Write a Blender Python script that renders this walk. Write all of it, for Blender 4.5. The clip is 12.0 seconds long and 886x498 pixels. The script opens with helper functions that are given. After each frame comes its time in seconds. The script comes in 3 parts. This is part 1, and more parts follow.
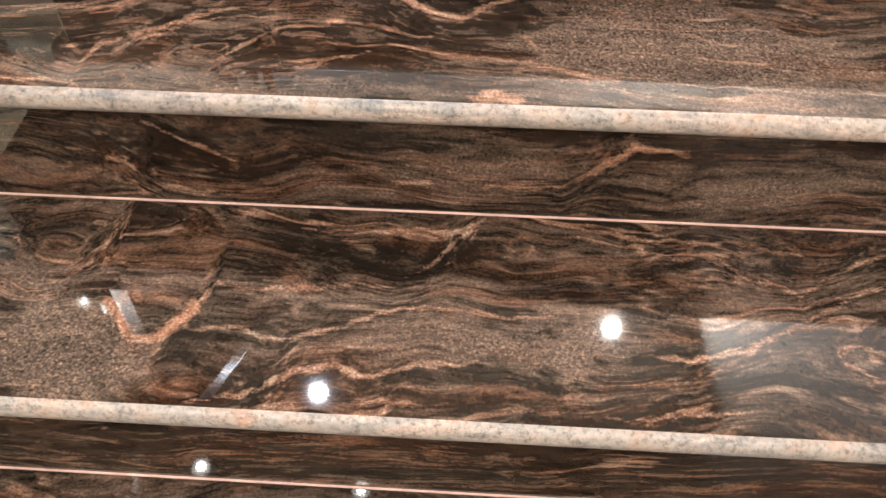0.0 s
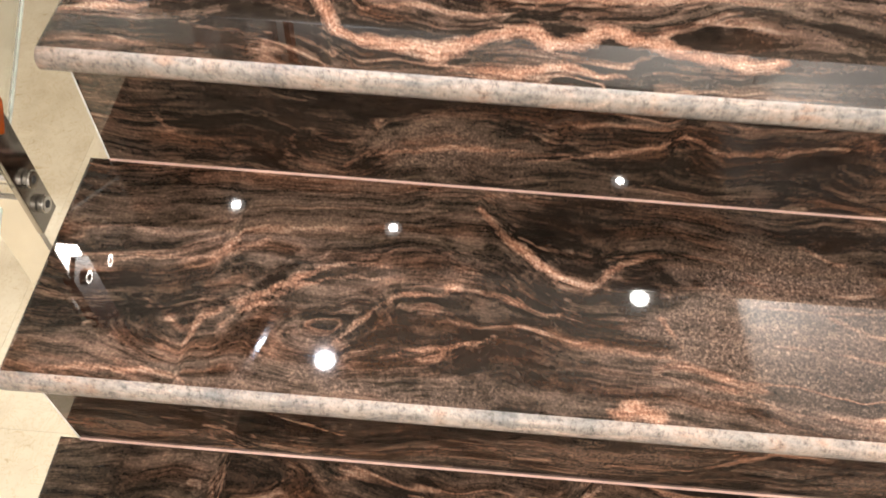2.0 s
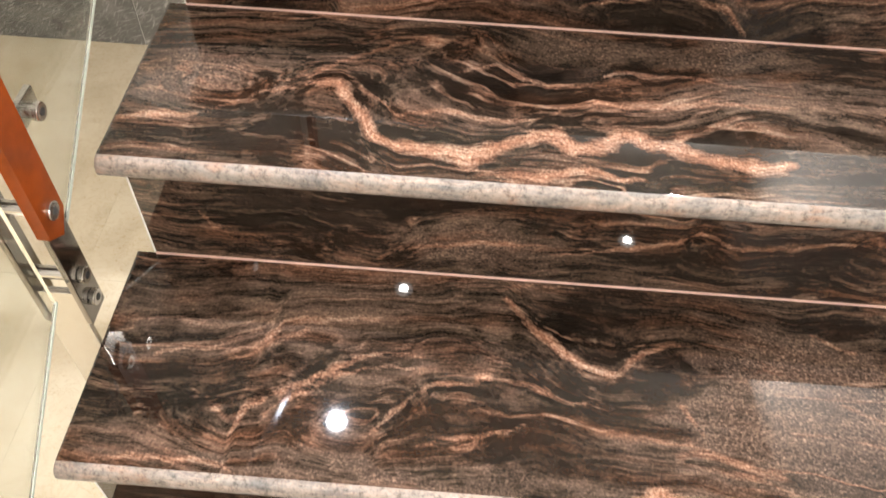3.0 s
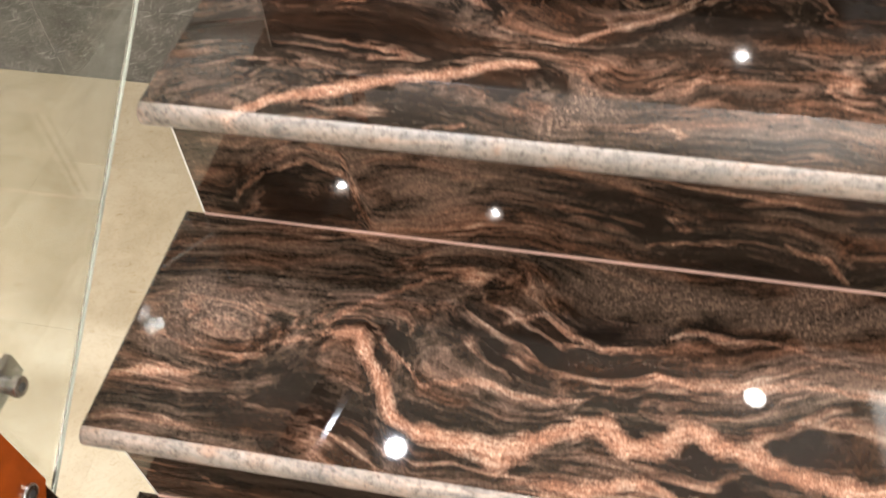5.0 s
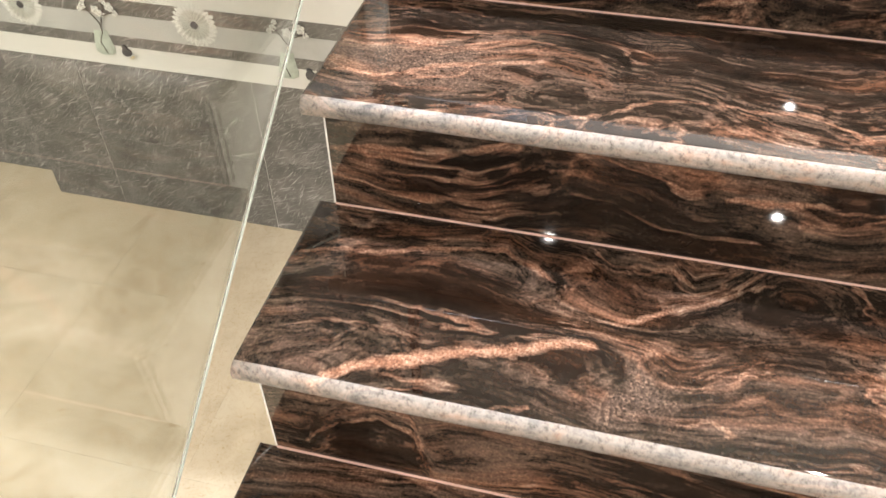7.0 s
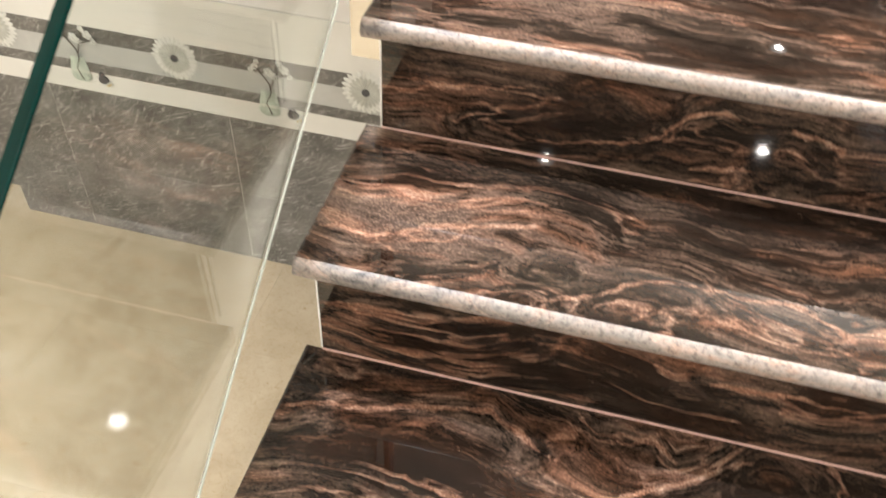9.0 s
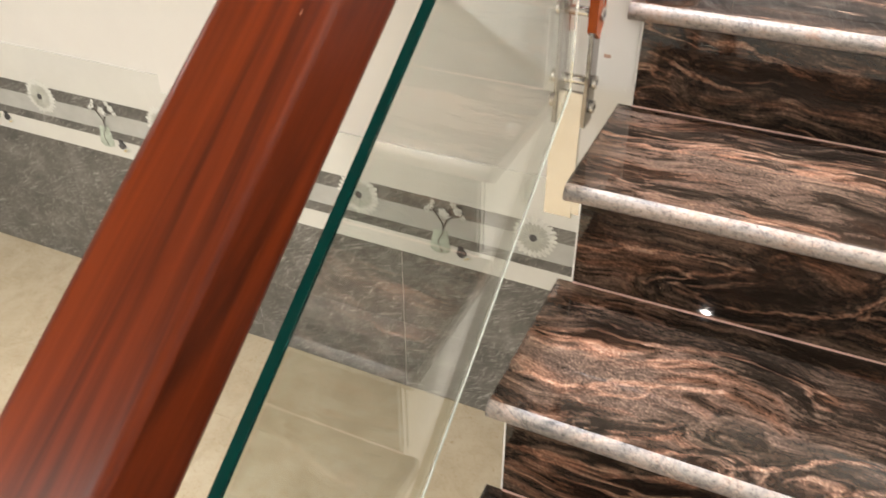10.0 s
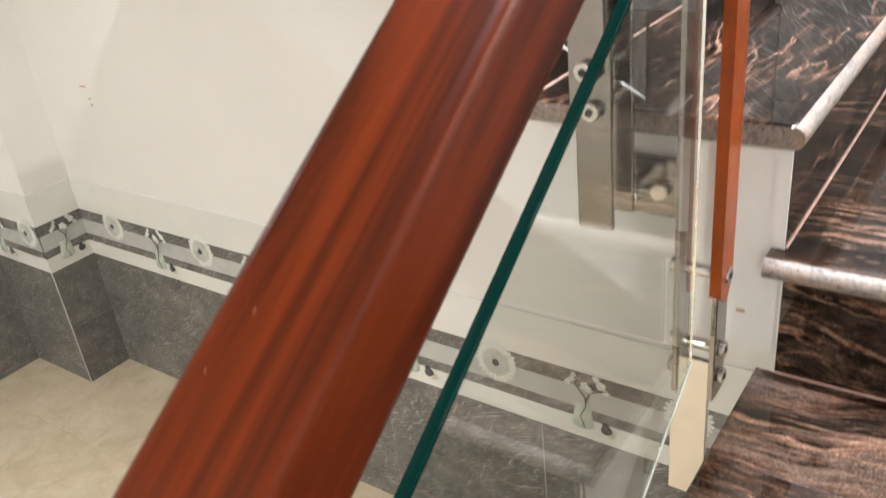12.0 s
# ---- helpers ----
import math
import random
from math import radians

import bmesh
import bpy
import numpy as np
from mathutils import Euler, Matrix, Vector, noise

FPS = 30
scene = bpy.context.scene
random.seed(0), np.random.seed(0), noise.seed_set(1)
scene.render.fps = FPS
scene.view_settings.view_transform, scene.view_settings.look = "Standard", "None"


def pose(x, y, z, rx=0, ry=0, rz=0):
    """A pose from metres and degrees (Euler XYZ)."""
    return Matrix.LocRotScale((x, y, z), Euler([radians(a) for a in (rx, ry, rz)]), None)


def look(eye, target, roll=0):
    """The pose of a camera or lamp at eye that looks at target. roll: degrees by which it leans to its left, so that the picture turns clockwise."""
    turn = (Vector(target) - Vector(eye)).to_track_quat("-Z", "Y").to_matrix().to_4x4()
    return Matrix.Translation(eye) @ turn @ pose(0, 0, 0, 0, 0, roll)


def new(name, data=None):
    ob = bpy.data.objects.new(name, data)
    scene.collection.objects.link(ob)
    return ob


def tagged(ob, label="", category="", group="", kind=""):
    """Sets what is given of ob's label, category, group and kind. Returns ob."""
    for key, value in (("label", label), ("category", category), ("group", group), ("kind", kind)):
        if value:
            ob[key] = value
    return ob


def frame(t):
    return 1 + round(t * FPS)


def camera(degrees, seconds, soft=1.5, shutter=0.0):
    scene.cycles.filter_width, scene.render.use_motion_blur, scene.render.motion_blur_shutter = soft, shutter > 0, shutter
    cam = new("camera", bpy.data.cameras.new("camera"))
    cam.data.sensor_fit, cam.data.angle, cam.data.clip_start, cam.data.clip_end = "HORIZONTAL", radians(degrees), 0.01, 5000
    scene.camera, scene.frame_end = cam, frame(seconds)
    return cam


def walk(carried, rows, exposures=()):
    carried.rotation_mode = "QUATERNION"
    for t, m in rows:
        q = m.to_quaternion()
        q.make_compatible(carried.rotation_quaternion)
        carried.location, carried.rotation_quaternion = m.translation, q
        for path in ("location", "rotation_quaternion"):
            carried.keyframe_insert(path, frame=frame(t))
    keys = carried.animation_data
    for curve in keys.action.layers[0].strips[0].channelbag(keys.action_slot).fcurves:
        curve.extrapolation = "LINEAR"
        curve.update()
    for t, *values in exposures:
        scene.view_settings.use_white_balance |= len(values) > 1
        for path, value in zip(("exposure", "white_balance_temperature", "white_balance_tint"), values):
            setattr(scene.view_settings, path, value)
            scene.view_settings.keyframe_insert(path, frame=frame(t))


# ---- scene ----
cam = camera(56.3, 12.0, shutter=0.4)
PATH = [
    (0, (0.621, 0.163, 1.087), (0.545, 1.469, -0.426), 0.1),
    (0.5, (0.605, 0.177, 1.112), (0.482, 1.452, -0.423), -0.1),
    (1, (0.563, 0.247, 1.119), (0.428, 1.472, -0.456), 0.7),
    (1.5, (0.498, 0.43, 1.165), (0.402, 1.615, -0.444), 1.1),
    (2, (0.445, 0.504, 1.28), (0.412, 1.669, -0.346), 3.2),
    (2.5, (0.422, 0.504, 1.323), (0.402, 1.709, -0.273), 3.8),
    (2.7, (0.415, 0.503, 1.335), (0.384, 1.733, -0.243), 3.3),
    (4.3, (0.410, 0.643, 1.372), (0.248, 1.955, -0.118), -0.9),
    (4.5, (0.419, 0.688, 1.371), (0.223, 1.996, -0.13), -1.2),
    (5, (0.439, 0.833, 1.435), (0.172, 2.053, -0.127), -2.8),
    (5.5, (0.435, 0.851, 1.547), (0.067, 2.082, 0.015), -4.0),
    (6, (0.418, 0.846, 1.584), (0.012, 2.181, 0.151), -2.9),
    (6.5, (0.407, 0.856, 1.61), (0.013, 2.241, 0.222), -1.6),
    (6.7, (0.397, 0.87, 1.608), (0.017, 2.267, 0.229), -1.3),
    (8.3, (0.344, 1.062, 1.716), (0.062, 2.385, 0.243), 1.2),
    (8.5, (0.338, 1.069, 1.73), (0.079, 2.404, 0.263), 1.9),
    (9, (0.319, 1.039, 1.773), (0.031, 2.434, 0.370), 3.4),
    (9.5, (0.276, 1.015, 1.799), (-0.227, 2.478, 0.531), 2.1),
    (9.7, (0.266, 0.994, 1.811), (-0.317, 2.471, 0.595), 1.3),
    (10, (0.267, 0.974, 1.835), (-0.416, 2.453, 0.675), -0.2),
    (10.5, (0.250, 0.981, 1.840), (-0.529, 2.457, 0.738), -2.2),
    (11, (0.238, 1.060, 1.832), (-0.661, 2.517, 0.799), -4.5),
    (11.5, (0.224, 1.227, 1.835), (-0.814, 2.645, 0.880), -5.5),
    (12, (0.237, 1.281, 1.939), (-0.850, 2.686, 1.020), -6.7),
]
walk(cam, [(t, look(eye, target, roll)) for t, eye, target, roll in PATH],
     [(0.0, 0.25, 6500, 10), (2.5, 0.25, 6500, 10), (4.5, 0.25, 6500, 10), (5.5, 0.2, 6500, 10), (6.5, 0.4, 6500, 10), (8.5, 0.3, 6500, 10),
      (9.5, 0.3, 6500, 10), (10.5, 0.02, 6420, 10), (12.0, 0.02, 6200, 10)])

# ---- world and lights ----
world = bpy.data.worlds.new("night")
world.use_nodes = True
world.node_tree.nodes["Background"].inputs[0].default_value = (0.9, 0.95, 1.0, 1)
world.node_tree.nodes["Background"].inputs[1].default_value = 0.02
scene.world = world

RISE, GOING, OVER = 0.175, 0.28, 0.018      # one step
FLOOR = -1.05
CEIL = 3.2
WIDE = 1.78                                  # width of the lower flight
BACK, BACK_FAR = 3.545, 3.690                 # the back wall and its set-back part
LEFT_WALL = -5.0
FRONT_WALL = -3.4
# place and power of the downlights; the last two are unseen, added as fill
SPOTS = [(1.36, 2.75, 60), (0.11, -0.78, 36), (-0.72, -0.85, 38), (1.30, -1.22, 52), (-1.38, 2.70, 48), (-0.12, 2.27, 48), (-3.0, 1.7, 27), (-3.2, -1.0, 90)]
COOL = 5                                     # the one with a bluish tint


def lamp(x, y, z, watts, size, colour=(1, 0.955, 0.90)):
    data = bpy.data.lights.new("downlight_lamp", "AREA")
    data.shape, data.size, data.energy, data.color = "DISK", size, watts, colour
    data.spread = radians(150)
    ob = new("downlight_lamp", data)
    ob.location = (x, y, z)
    return ob


for i, (sx, sy, watts) in enumerate(SPOTS):
    lamp(sx, sy, CEIL - 0.02, watts, 0.046, (0.86, 0.90, 1.0) if i == COOL else (1, 0.955, 0.90))


# ---- materials ----
def material(name):
    m = bpy.data.materials.new(name)
    m.use_nodes = True
    t = m.node_tree
    return m, t.nodes, t.links, t.nodes["Principled BSDF"]


def node(nodes, kind, **values):
    n = nodes.new(kind)
    for key, value in values.items():
        n.inputs[key].default_value = value
    return n


def ramp(nodes, stops):
    r = nodes.new("ShaderNodeValToRGB")
    el = r.color_ramp.elements
    while len(el) > 1:
        el.remove(el[-1])
    el[0].position, el[0].color = stops[0][0], (*stops[0][1], 1)
    for p, c in stops[1:]:
        e = el.new(p)
        e.color = (*c, 1)
    return r


def mathn(nodes, links, op, a, b=None, clamp=False):
    n = nodes.new("ShaderNodeMath")
    n.operation, n.use_clamp = op, clamp
    for i, v in enumerate((a, b)):
        if v is None:
            continue
        if isinstance(v, (int, float)):
            n.inputs[i].default_value = v
        else:
            links.new(v, n.inputs[i])
    return n.outputs[0]


def mix(nodes, links, fac, a, b, how="MIX"):
    n = nodes.new("ShaderNodeMix")
    n.data_type, n.blend_type = "RGBA", how
    for sock, v in ((n.inputs[0], fac), (n.inputs[6], a), (n.inputs[7], b)):
        if isinstance(v, (int, float)):
            sock.default_value = v
        elif isinstance(v, tuple):
            sock.default_value = (*v, 1)
        else:
            links.new(v, sock)
    return n.outputs[2]


def bump(nodes, links, bsdf, height, strength, distance=0.002):
    b = node(nodes, "ShaderNodeBump", Strength=strength, Distance=distance)
    links.new(height, b.inputs["Height"])
    links.new(b.outputs[0], bsdf.inputs["Normal"])


def granite(name, across, polished=True, pale=0.0):
    """Dark brown granite with flowing salmon veins. across: scale of the flow across its grain."""
    m, n, l, p = material(name)
    co = n.new("ShaderNodeTexCoord")
    info = n.new("ShaderNodeObjectInfo")
    off = n.new("ShaderNodeVectorMath")
    off.operation = "MULTIPLY_ADD"
    l.new(info.outputs["Random"], off.inputs[0])
    off.inputs[1].default_value = (37.0, 51.0, 23.0)
    l.new(co.outputs["Object"], off.inputs[2])
    warp = node(n, "ShaderNodeTexNoise", Scale=2.7, Detail=4.0, Roughness=0.45)
    l.new(off.outputs[0], warp.inputs["Vector"])
    shift = n.new("ShaderNodeVectorMath")
    shift.operation = "MULTIPLY_ADD"
    l.new(warp.outputs["Color"], shift.inputs[0])
    shift.inputs[1].default_value = (0.17, 0.17, 0.17)
    bend = n.new("ShaderNodeAttribute")
    bend.attribute_name = "bend"
    down = n.new("ShaderNodeCombineXYZ")
    l.new(mathn(n, l, "MULTIPLY", bend.outputs["Fac"], -1.0), down.inputs[1])
    l.new(mathn(n, l, "MULTIPLY", bend.outputs["Fac"], -1.0), down.inputs[2])
    bent = n.new("ShaderNodeVectorMath")
    l.new(off.outputs[0], bent.inputs[0])
    l.new(down.outputs[0], bent.inputs[1])
    l.new(bent.outputs[0], shift.inputs[2])

    def flow(sx, sy, detail, rough=0.6, place=0.0):
        s = node(n, "ShaderNodeMapping")
        s.inputs["Scale"].default_value = (sx, sy, sy)
        s.inputs["Location"].default_value = (place, place, place)
        l.new(shift.outputs[0], s.inputs["Vector"])
        f = node(n, "ShaderNodeTexNoise", Scale=1.0, Detail=detail, Roughness=rough)
        l.new(s.outputs[0], f.inputs["Vector"])
        return f.outputs["Fac"]

    def weigh(a, w, b):
        k = n.new("ShaderNodeMath")
        k.operation = "MULTIPLY_ADD"
        l.new(a, k.inputs[0])
        k.inputs[1].default_value = w
        if isinstance(b, (int, float)):
            k.inputs[2].default_value = b
        else:
            l.new(b, k.inputs[2])
        return k.outputs[0]

    def curve(value, *stops):
        r = ramp(n, [(at, (v, v, v)) for at, v in stops])
        l.new(value, r.inputs[0])
        return r.outputs[0]

    broad, mid, fine = flow(2.2, across, 3.0), flow(4.5, across * 4.2, 3.0, 0.65), flow(9.0, across * 13.0, 3.0, 0.7)
    grain = node(n, "ShaderNodeTexNoise", Scale=330.0, Detail=3.0, Roughness=0.7)
    l.new(co.outputs["Object"], grain.inputs["Vector"])
    crystal = node(n, "ShaderNodeTexVoronoi", Scale=300.0)
    l.new(co.outputs["Object"], crystal.inputs["Vector"])
    bits = n.new("ShaderNodeSeparateColor")
    l.new(crystal.outputs["Color"], bits.inputs[0])
    tone = n.new("ShaderNodeAttribute")
    tone.attribute_name = "tone"

    # bands of dark mica and of paler feldspar, streaked along the flow
    f = weigh(broad, 0.62, weigh(mid, 0.55, weigh(fine, 0.58, weigh(grain.outputs["Fac"], 0.10, weigh(bits.outputs[0], 0.05, weigh(tone.outputs["Fac"], 0.17, -0.464))))))
    base = ramp(n, [(0.26, (0.0070, 0.0048, 0.0036)), (0.34, (0.0125, 0.0086, 0.0063)), (0.42, (0.0200, 0.0136, 0.0099)), (0.49, (0.034, 0.0225, 0.0162)), (0.56, (0.073, 0.048, 0.0350)),
                    (0.64, (0.116, 0.076, 0.056)), (0.73, (0.165, 0.106, 0.077)), (0.84, (0.210, 0.145, 0.110))])
    l.new(f, base.inputs[0])
    # grey and rust-red tints from band to band
    tints = flow(2.6, across * 2.2, 2.0, 0.6, 5.0)
    tr = ramp(n, [(0.36, (0.97, 1.0, 0.97)), (0.50, (1.05, 1.0, 0.97)), (0.60, (1.22, 0.96, 0.82)), (0.70, (1.34, 0.93, 0.72))])
    l.new(tints, tr.inputs[0])
    col = mix(n, l, 0.9, base.outputs[0], tr.outputs[0], "MULTIPLY")

    # sandy fields where the grains lie unsorted
    sand = ramp(n, [(0.28, (0.020, 0.0140, 0.0105)), (0.46, (0.064, 0.043, 0.032)), (0.60, (0.130, 0.086, 0.063)), (0.74, (0.225, 0.145, 0.105))])
    l.new(weigh(grain.outputs["Fac"], 0.75, weigh(bits.outputs[2], 0.22, weigh(mid, 0.35, -0.16))), sand.inputs[0])
    sandy = curve(weigh(tone.outputs["Fac"], 0.9, weigh(broad, 1.0, weigh(mid, 0.6, -0.60))), (0.34, 0.0), (0.72, 0.85))
    col = mix(n, l, sandy, col, sand.outputs[0])

    # thin salmon seams of the flow, coming and going
    salmon = ramp(n, [(0.34, (0.17, 0.078, 0.048)), (0.46, (0.27, 0.128, 0.078)), (0.56, (0.37, 0.212, 0.143)), (0.68, (0.44, 0.318, 0.238))])
    tint = node(n, "ShaderNodeTexNoise", Scale=9.0, Detail=5.0, Roughness=0.7)
    l.new(off.outputs[0], tint.inputs["Vector"])
    l.new(weigh(tint.outputs["Fac"], 0.5, weigh(fine, 0.5, weigh(grain.outputs["Fac"], 0.45, -0.225))), salmon.inputs[0])
    seam_at = mathn(n, l, "ABSOLUTE", mathn(n, l, "SUBTRACT", flow(2.0, across * 2.6, 3.0, 0.5, 11.0), 0.5))
    seam = curve(seam_at, (0.0, 1.0), (0.012, 0.8), (0.045, 0.0))
    some = curve(weigh(flow(3.0, across * 1.4, 2.0, 0.5, 23.0), 0.8, weigh(fine, 0.4, -0.1)), (0.49, 0.0), (0.66, 0.75))
    col = mix(n, l, mathn(n, l, "MULTIPLY", seam, some), col, salmon.outputs[0])

    # the slab's own large veins, their rims frayed along the flow
    vein = n.new("ShaderNodeAttribute")
    vein.attribute_name = "vein"
    v = weigh(vein.outputs["Fac"], 1.0, weigh(grain.outputs["Fac"], 0.35, weigh(fine, 0.9, weigh(mid, 0.7, -0.985))))
    on = curve(vein.outputs["Fac"], (0.0, 0.0), (0.25, 1.0))
    has = mathn(n, l, "MULTIPLY", curve(v, (0.30, 0.0), (0.55, 0.4), (0.95, 0.95)), on)
    col = mix(n, l, has, col, salmon.outputs[0])

    # mineral grain
    speck = ramp(n, [(0.30, (0.42, 0.40, 0.39)), (0.45, (0.90, 0.90, 0.90)), (0.58, (1.15, 1.13, 1.10)), (0.70, (1.6, 1.58, 1.55))])
    l.new(grain.outputs["Fac"], speck.inputs[0])
    col = mix(n, l, 0.62, col, speck.outputs[0], "MULTIPLY")
    cell = curve(bits.outputs[1], (0.0, 0.62), (0.5, 1.0), (0.86, 1.12), (1.0, 1.75))
    col = mix(n, l, 0.55, col, cell, "MULTIPLY")
    if pale:
        ground = mix(n, l, 1.0, col, (2.6, 2.6, 2.6), "MULTIPLY")
        patch = node(n, "ShaderNodeTexNoise", Scale=17.0, Detail=5.0, Roughness=0.65)
        l.new(off.outputs[0], patch.inputs["Vector"])
        pc = ramp(n, [(0.36, (0.20, 0.195, 0.19)), (0.46, (0.34, 0.308, 0.280)), (0.55, (0.41, 0.352, 0.310)), (0.66, (0.41, 0.272, 0.206))])
        l.new(weigh(patch.outputs["Fac"], 0.8, weigh(fine, 0.3, -0.05)), pc.inputs[0])
        col = mix(n, l, pale, ground, pc.outputs[0])
        pits = node(n, "ShaderNodeTexNoise", Scale=150.0, Detail=4.0, Roughness=0.8)
        l.new(off.outputs[0], pits.inputs["Vector"])
        pr = ramp(n, [(0.34, (0.30, 0.29, 0.29)), (0.47, (0.88, 0.86, 0.84)), (0.6, (1.12, 1.10, 1.08))])
        l.new(pits.outputs["Fac"], pr.inputs[0])
        col = mix(n, l, 0.9, col, pr.outputs[0], "MULTIPLY")
    l.new(col, p.inputs["Base Color"])
    if polished:
        wear = ramp(n, [(0.4, (0.012, 0.012, 0.012)), (0.75, (0.035, 0.035, 0.035))])
        l.new(warp.outputs["Fac"], wear.inputs[0])
        l.new(wear.outputs[0], p.inputs["Roughness"])
    else:
        p.inputs["Roughness"].default_value = 0.42
        p.inputs["Specular IOR Level"].default_value = 0.35
        bump(n, l, p, grain.outputs["Fac"], 0.3, 0.001)
    p.inputs["IOR"].default_value = 1.5
    return m


def plain(name, colour, rough, metal=0.0, stain=0.06, scale=6.0, grainy=0.0):
    m, n, l, p = material(name)
    co = n.new("ShaderNodeTexCoord")
    a = node(n, "ShaderNodeTexNoise", Scale=scale, Detail=6.0, Roughness=0.65)
    l.new(co.outputs["Object"], a.inputs["Vector"])
    lo = tuple(c * (1 - stain) for c in colour)
    hi = tuple(min(1, c * (1 + stain)) for c in colour)
    r = ramp(n, [(0.3, lo), (0.7, hi)])
    l.new(a.outputs["Fac"], r.inputs[0])
    l.new(r.outputs[0], p.inputs["Base Color"])
    p.inputs["Roughness"].default_value, p.inputs["Metallic"].default_value = rough, metal
    if grainy:
        g = node(n, "ShaderNodeTexNoise", Scale=180.0, Detail=4.0)
        l.new(co.outputs["Object"], g.inputs["Vector"])
        bump(n, l, p, g.outputs["Fac"], grainy)
    return m


def marble_cream():
    m, n, l, p = material("cream_marble")
    co = n.new("ShaderNodeTexCoord")
    info = n.new("ShaderNodeObjectInfo")
    off = n.new("ShaderNodeVectorMath")
    off.operation = "MULTIPLY_ADD"
    l.new(info.outputs["Random"], off.inputs[0])
    off.inputs[1].default_value = (19.0, 7.0, 3.0)
    l.new(co.outputs["Object"], off.inputs[2])
    a = node(n, "ShaderNodeTexNoise", Scale=5.0, Detail=8.0, Roughness=0.6, Distortion=0.8)
    l.new(off.outputs[0], a.inputs["Vector"])
    r = ramp(n, [(0.3, (0.56, 0.47, 0.33)), (0.5, (0.64, 0.55, 0.40)), (0.7, (0.69, 0.61, 0.46))])
    l.new(a.outputs["Fac"], r.inputs[0])
    b = node(n, "ShaderNodeTexNoise", Scale=13.0, Detail=6.0, Roughness=0.75, Distortion=1.5)
    l.new(off.outputs[0], b.inputs["Vector"])
    line = mathn(n, l, "ABSOLUTE", mathn(n, l, "SUBTRACT", b.outputs["Fac"], 0.5))
    lr = ramp(n, [(0.0, (0.80, 0.70, 0.56)), (0.014, (1, 1, 1))])
    l.new(line, lr.inputs[0])
    veined = mix(n, l, 0.8, r.outputs[0], lr.outputs[0], "MULTIPLY")
    c = node(n, "ShaderNodeTexNoise", Scale=34.0, Detail=5.0, Roughness=0.7, Distortion=1.0)
    l.new(off.outputs[0], c.inputs["Vector"])
    cr = ramp(n, [(0.30, (0.72, 0.60, 0.46)), (0.40, (1, 1, 1)), (0.62, (1, 1, 1)), (0.74, (1.10, 1.08, 1.05))])
    l.new(c.outputs["Fac"], cr.inputs[0])
    l.new(mix(n, l, 0.7, veined, cr.outputs[0], "MULTIPLY"), p.inputs["Base Color"])
    p.inputs["Roughness"].default_value = 0.16
    return m


def slate_tile():
    """Grey-brown wall tile with fine pale scratches."""
    m, n, l, p = material("grey_tile")
    co = n.new("ShaderNodeTexCoord")
    info = n.new("ShaderNodeObjectInfo")
    off = n.new("ShaderNodeVectorMath")
    off.operation = "MULTIPLY_ADD"
    l.new(info.outputs["Random"], off.inputs[0])
    off.inputs[1].default_value = (13.0, 5.0, 29.0)
    l.new(co.outputs["Object"], off.inputs[2])
    a = node(n, "ShaderNodeTexNoise", Scale=7.0, Detail=7.0, Roughness=0.65)
    l.new(off.outputs[0], a.inputs["Vector"])
    r = ramp(n, [(0.32, (0.098, 0.095, 0.088)), (0.52, (0.150, 0.145, 0.134)), (0.68, (0.215, 0.208, 0.195))])
    l.new(a.outputs["Fac"], r.inputs[0])
    marks = None
    for angle, seed, long in ((33, 0.0, 0.085), (47, 7.0, 0.06), (20, 13.0, 0.12), (64, 19.0, 0.05)):
        rot = node(n, "ShaderNodeMapping")
        rot.vector_type = "TEXTURE"
        rot.inputs["Location"].default_value = (seed, seed, seed)
        rot.inputs["Rotation"].default_value = (0, radians(-angle), 0)
        rot.inputs["Scale"].default_value = (long, 0.0055, 0.0055)
        l.new(off.outputs[0], rot.inputs["Vector"])
        s = node(n, "ShaderNodeTexNoise", Scale=1.0, Detail=2.0, Roughness=0.5, Distortion=0.25)
        l.new(rot.outputs[0], s.inputs["Vector"])
        lr = ramp(n, [(0.58, (0, 0, 0)), (0.72, (1, 1, 1))])
        l.new(s.outputs["Fac"], lr.inputs[0])
        patch = node(n, "ShaderNodeTexNoise", Scale=6.0 + seed, Detail=3.0)
        l.new(off.outputs[0], patch.inputs["Vector"])
        pr = ramp(n, [(0.42, (0.1, 0.1, 0.1)), (0.62, (1, 1, 1))])
        l.new(patch.outputs["Fac"], pr.inputs[0])
        one = mathn(n, l, "MULTIPLY", lr.outputs[0], pr.outputs[0])
        marks = one if marks is None else mathn(n, l, "MAXIMUM", marks, one)
    f = mathn(n, l, "MULTIPLY", marks, 0.95)
    l.new(mix(n, l, f, r.outputs[0], (0.50, 0.49, 0.465)), p.inputs["Base Color"])
    p.inputs["Roughness"].default_value = 0.3
    return m


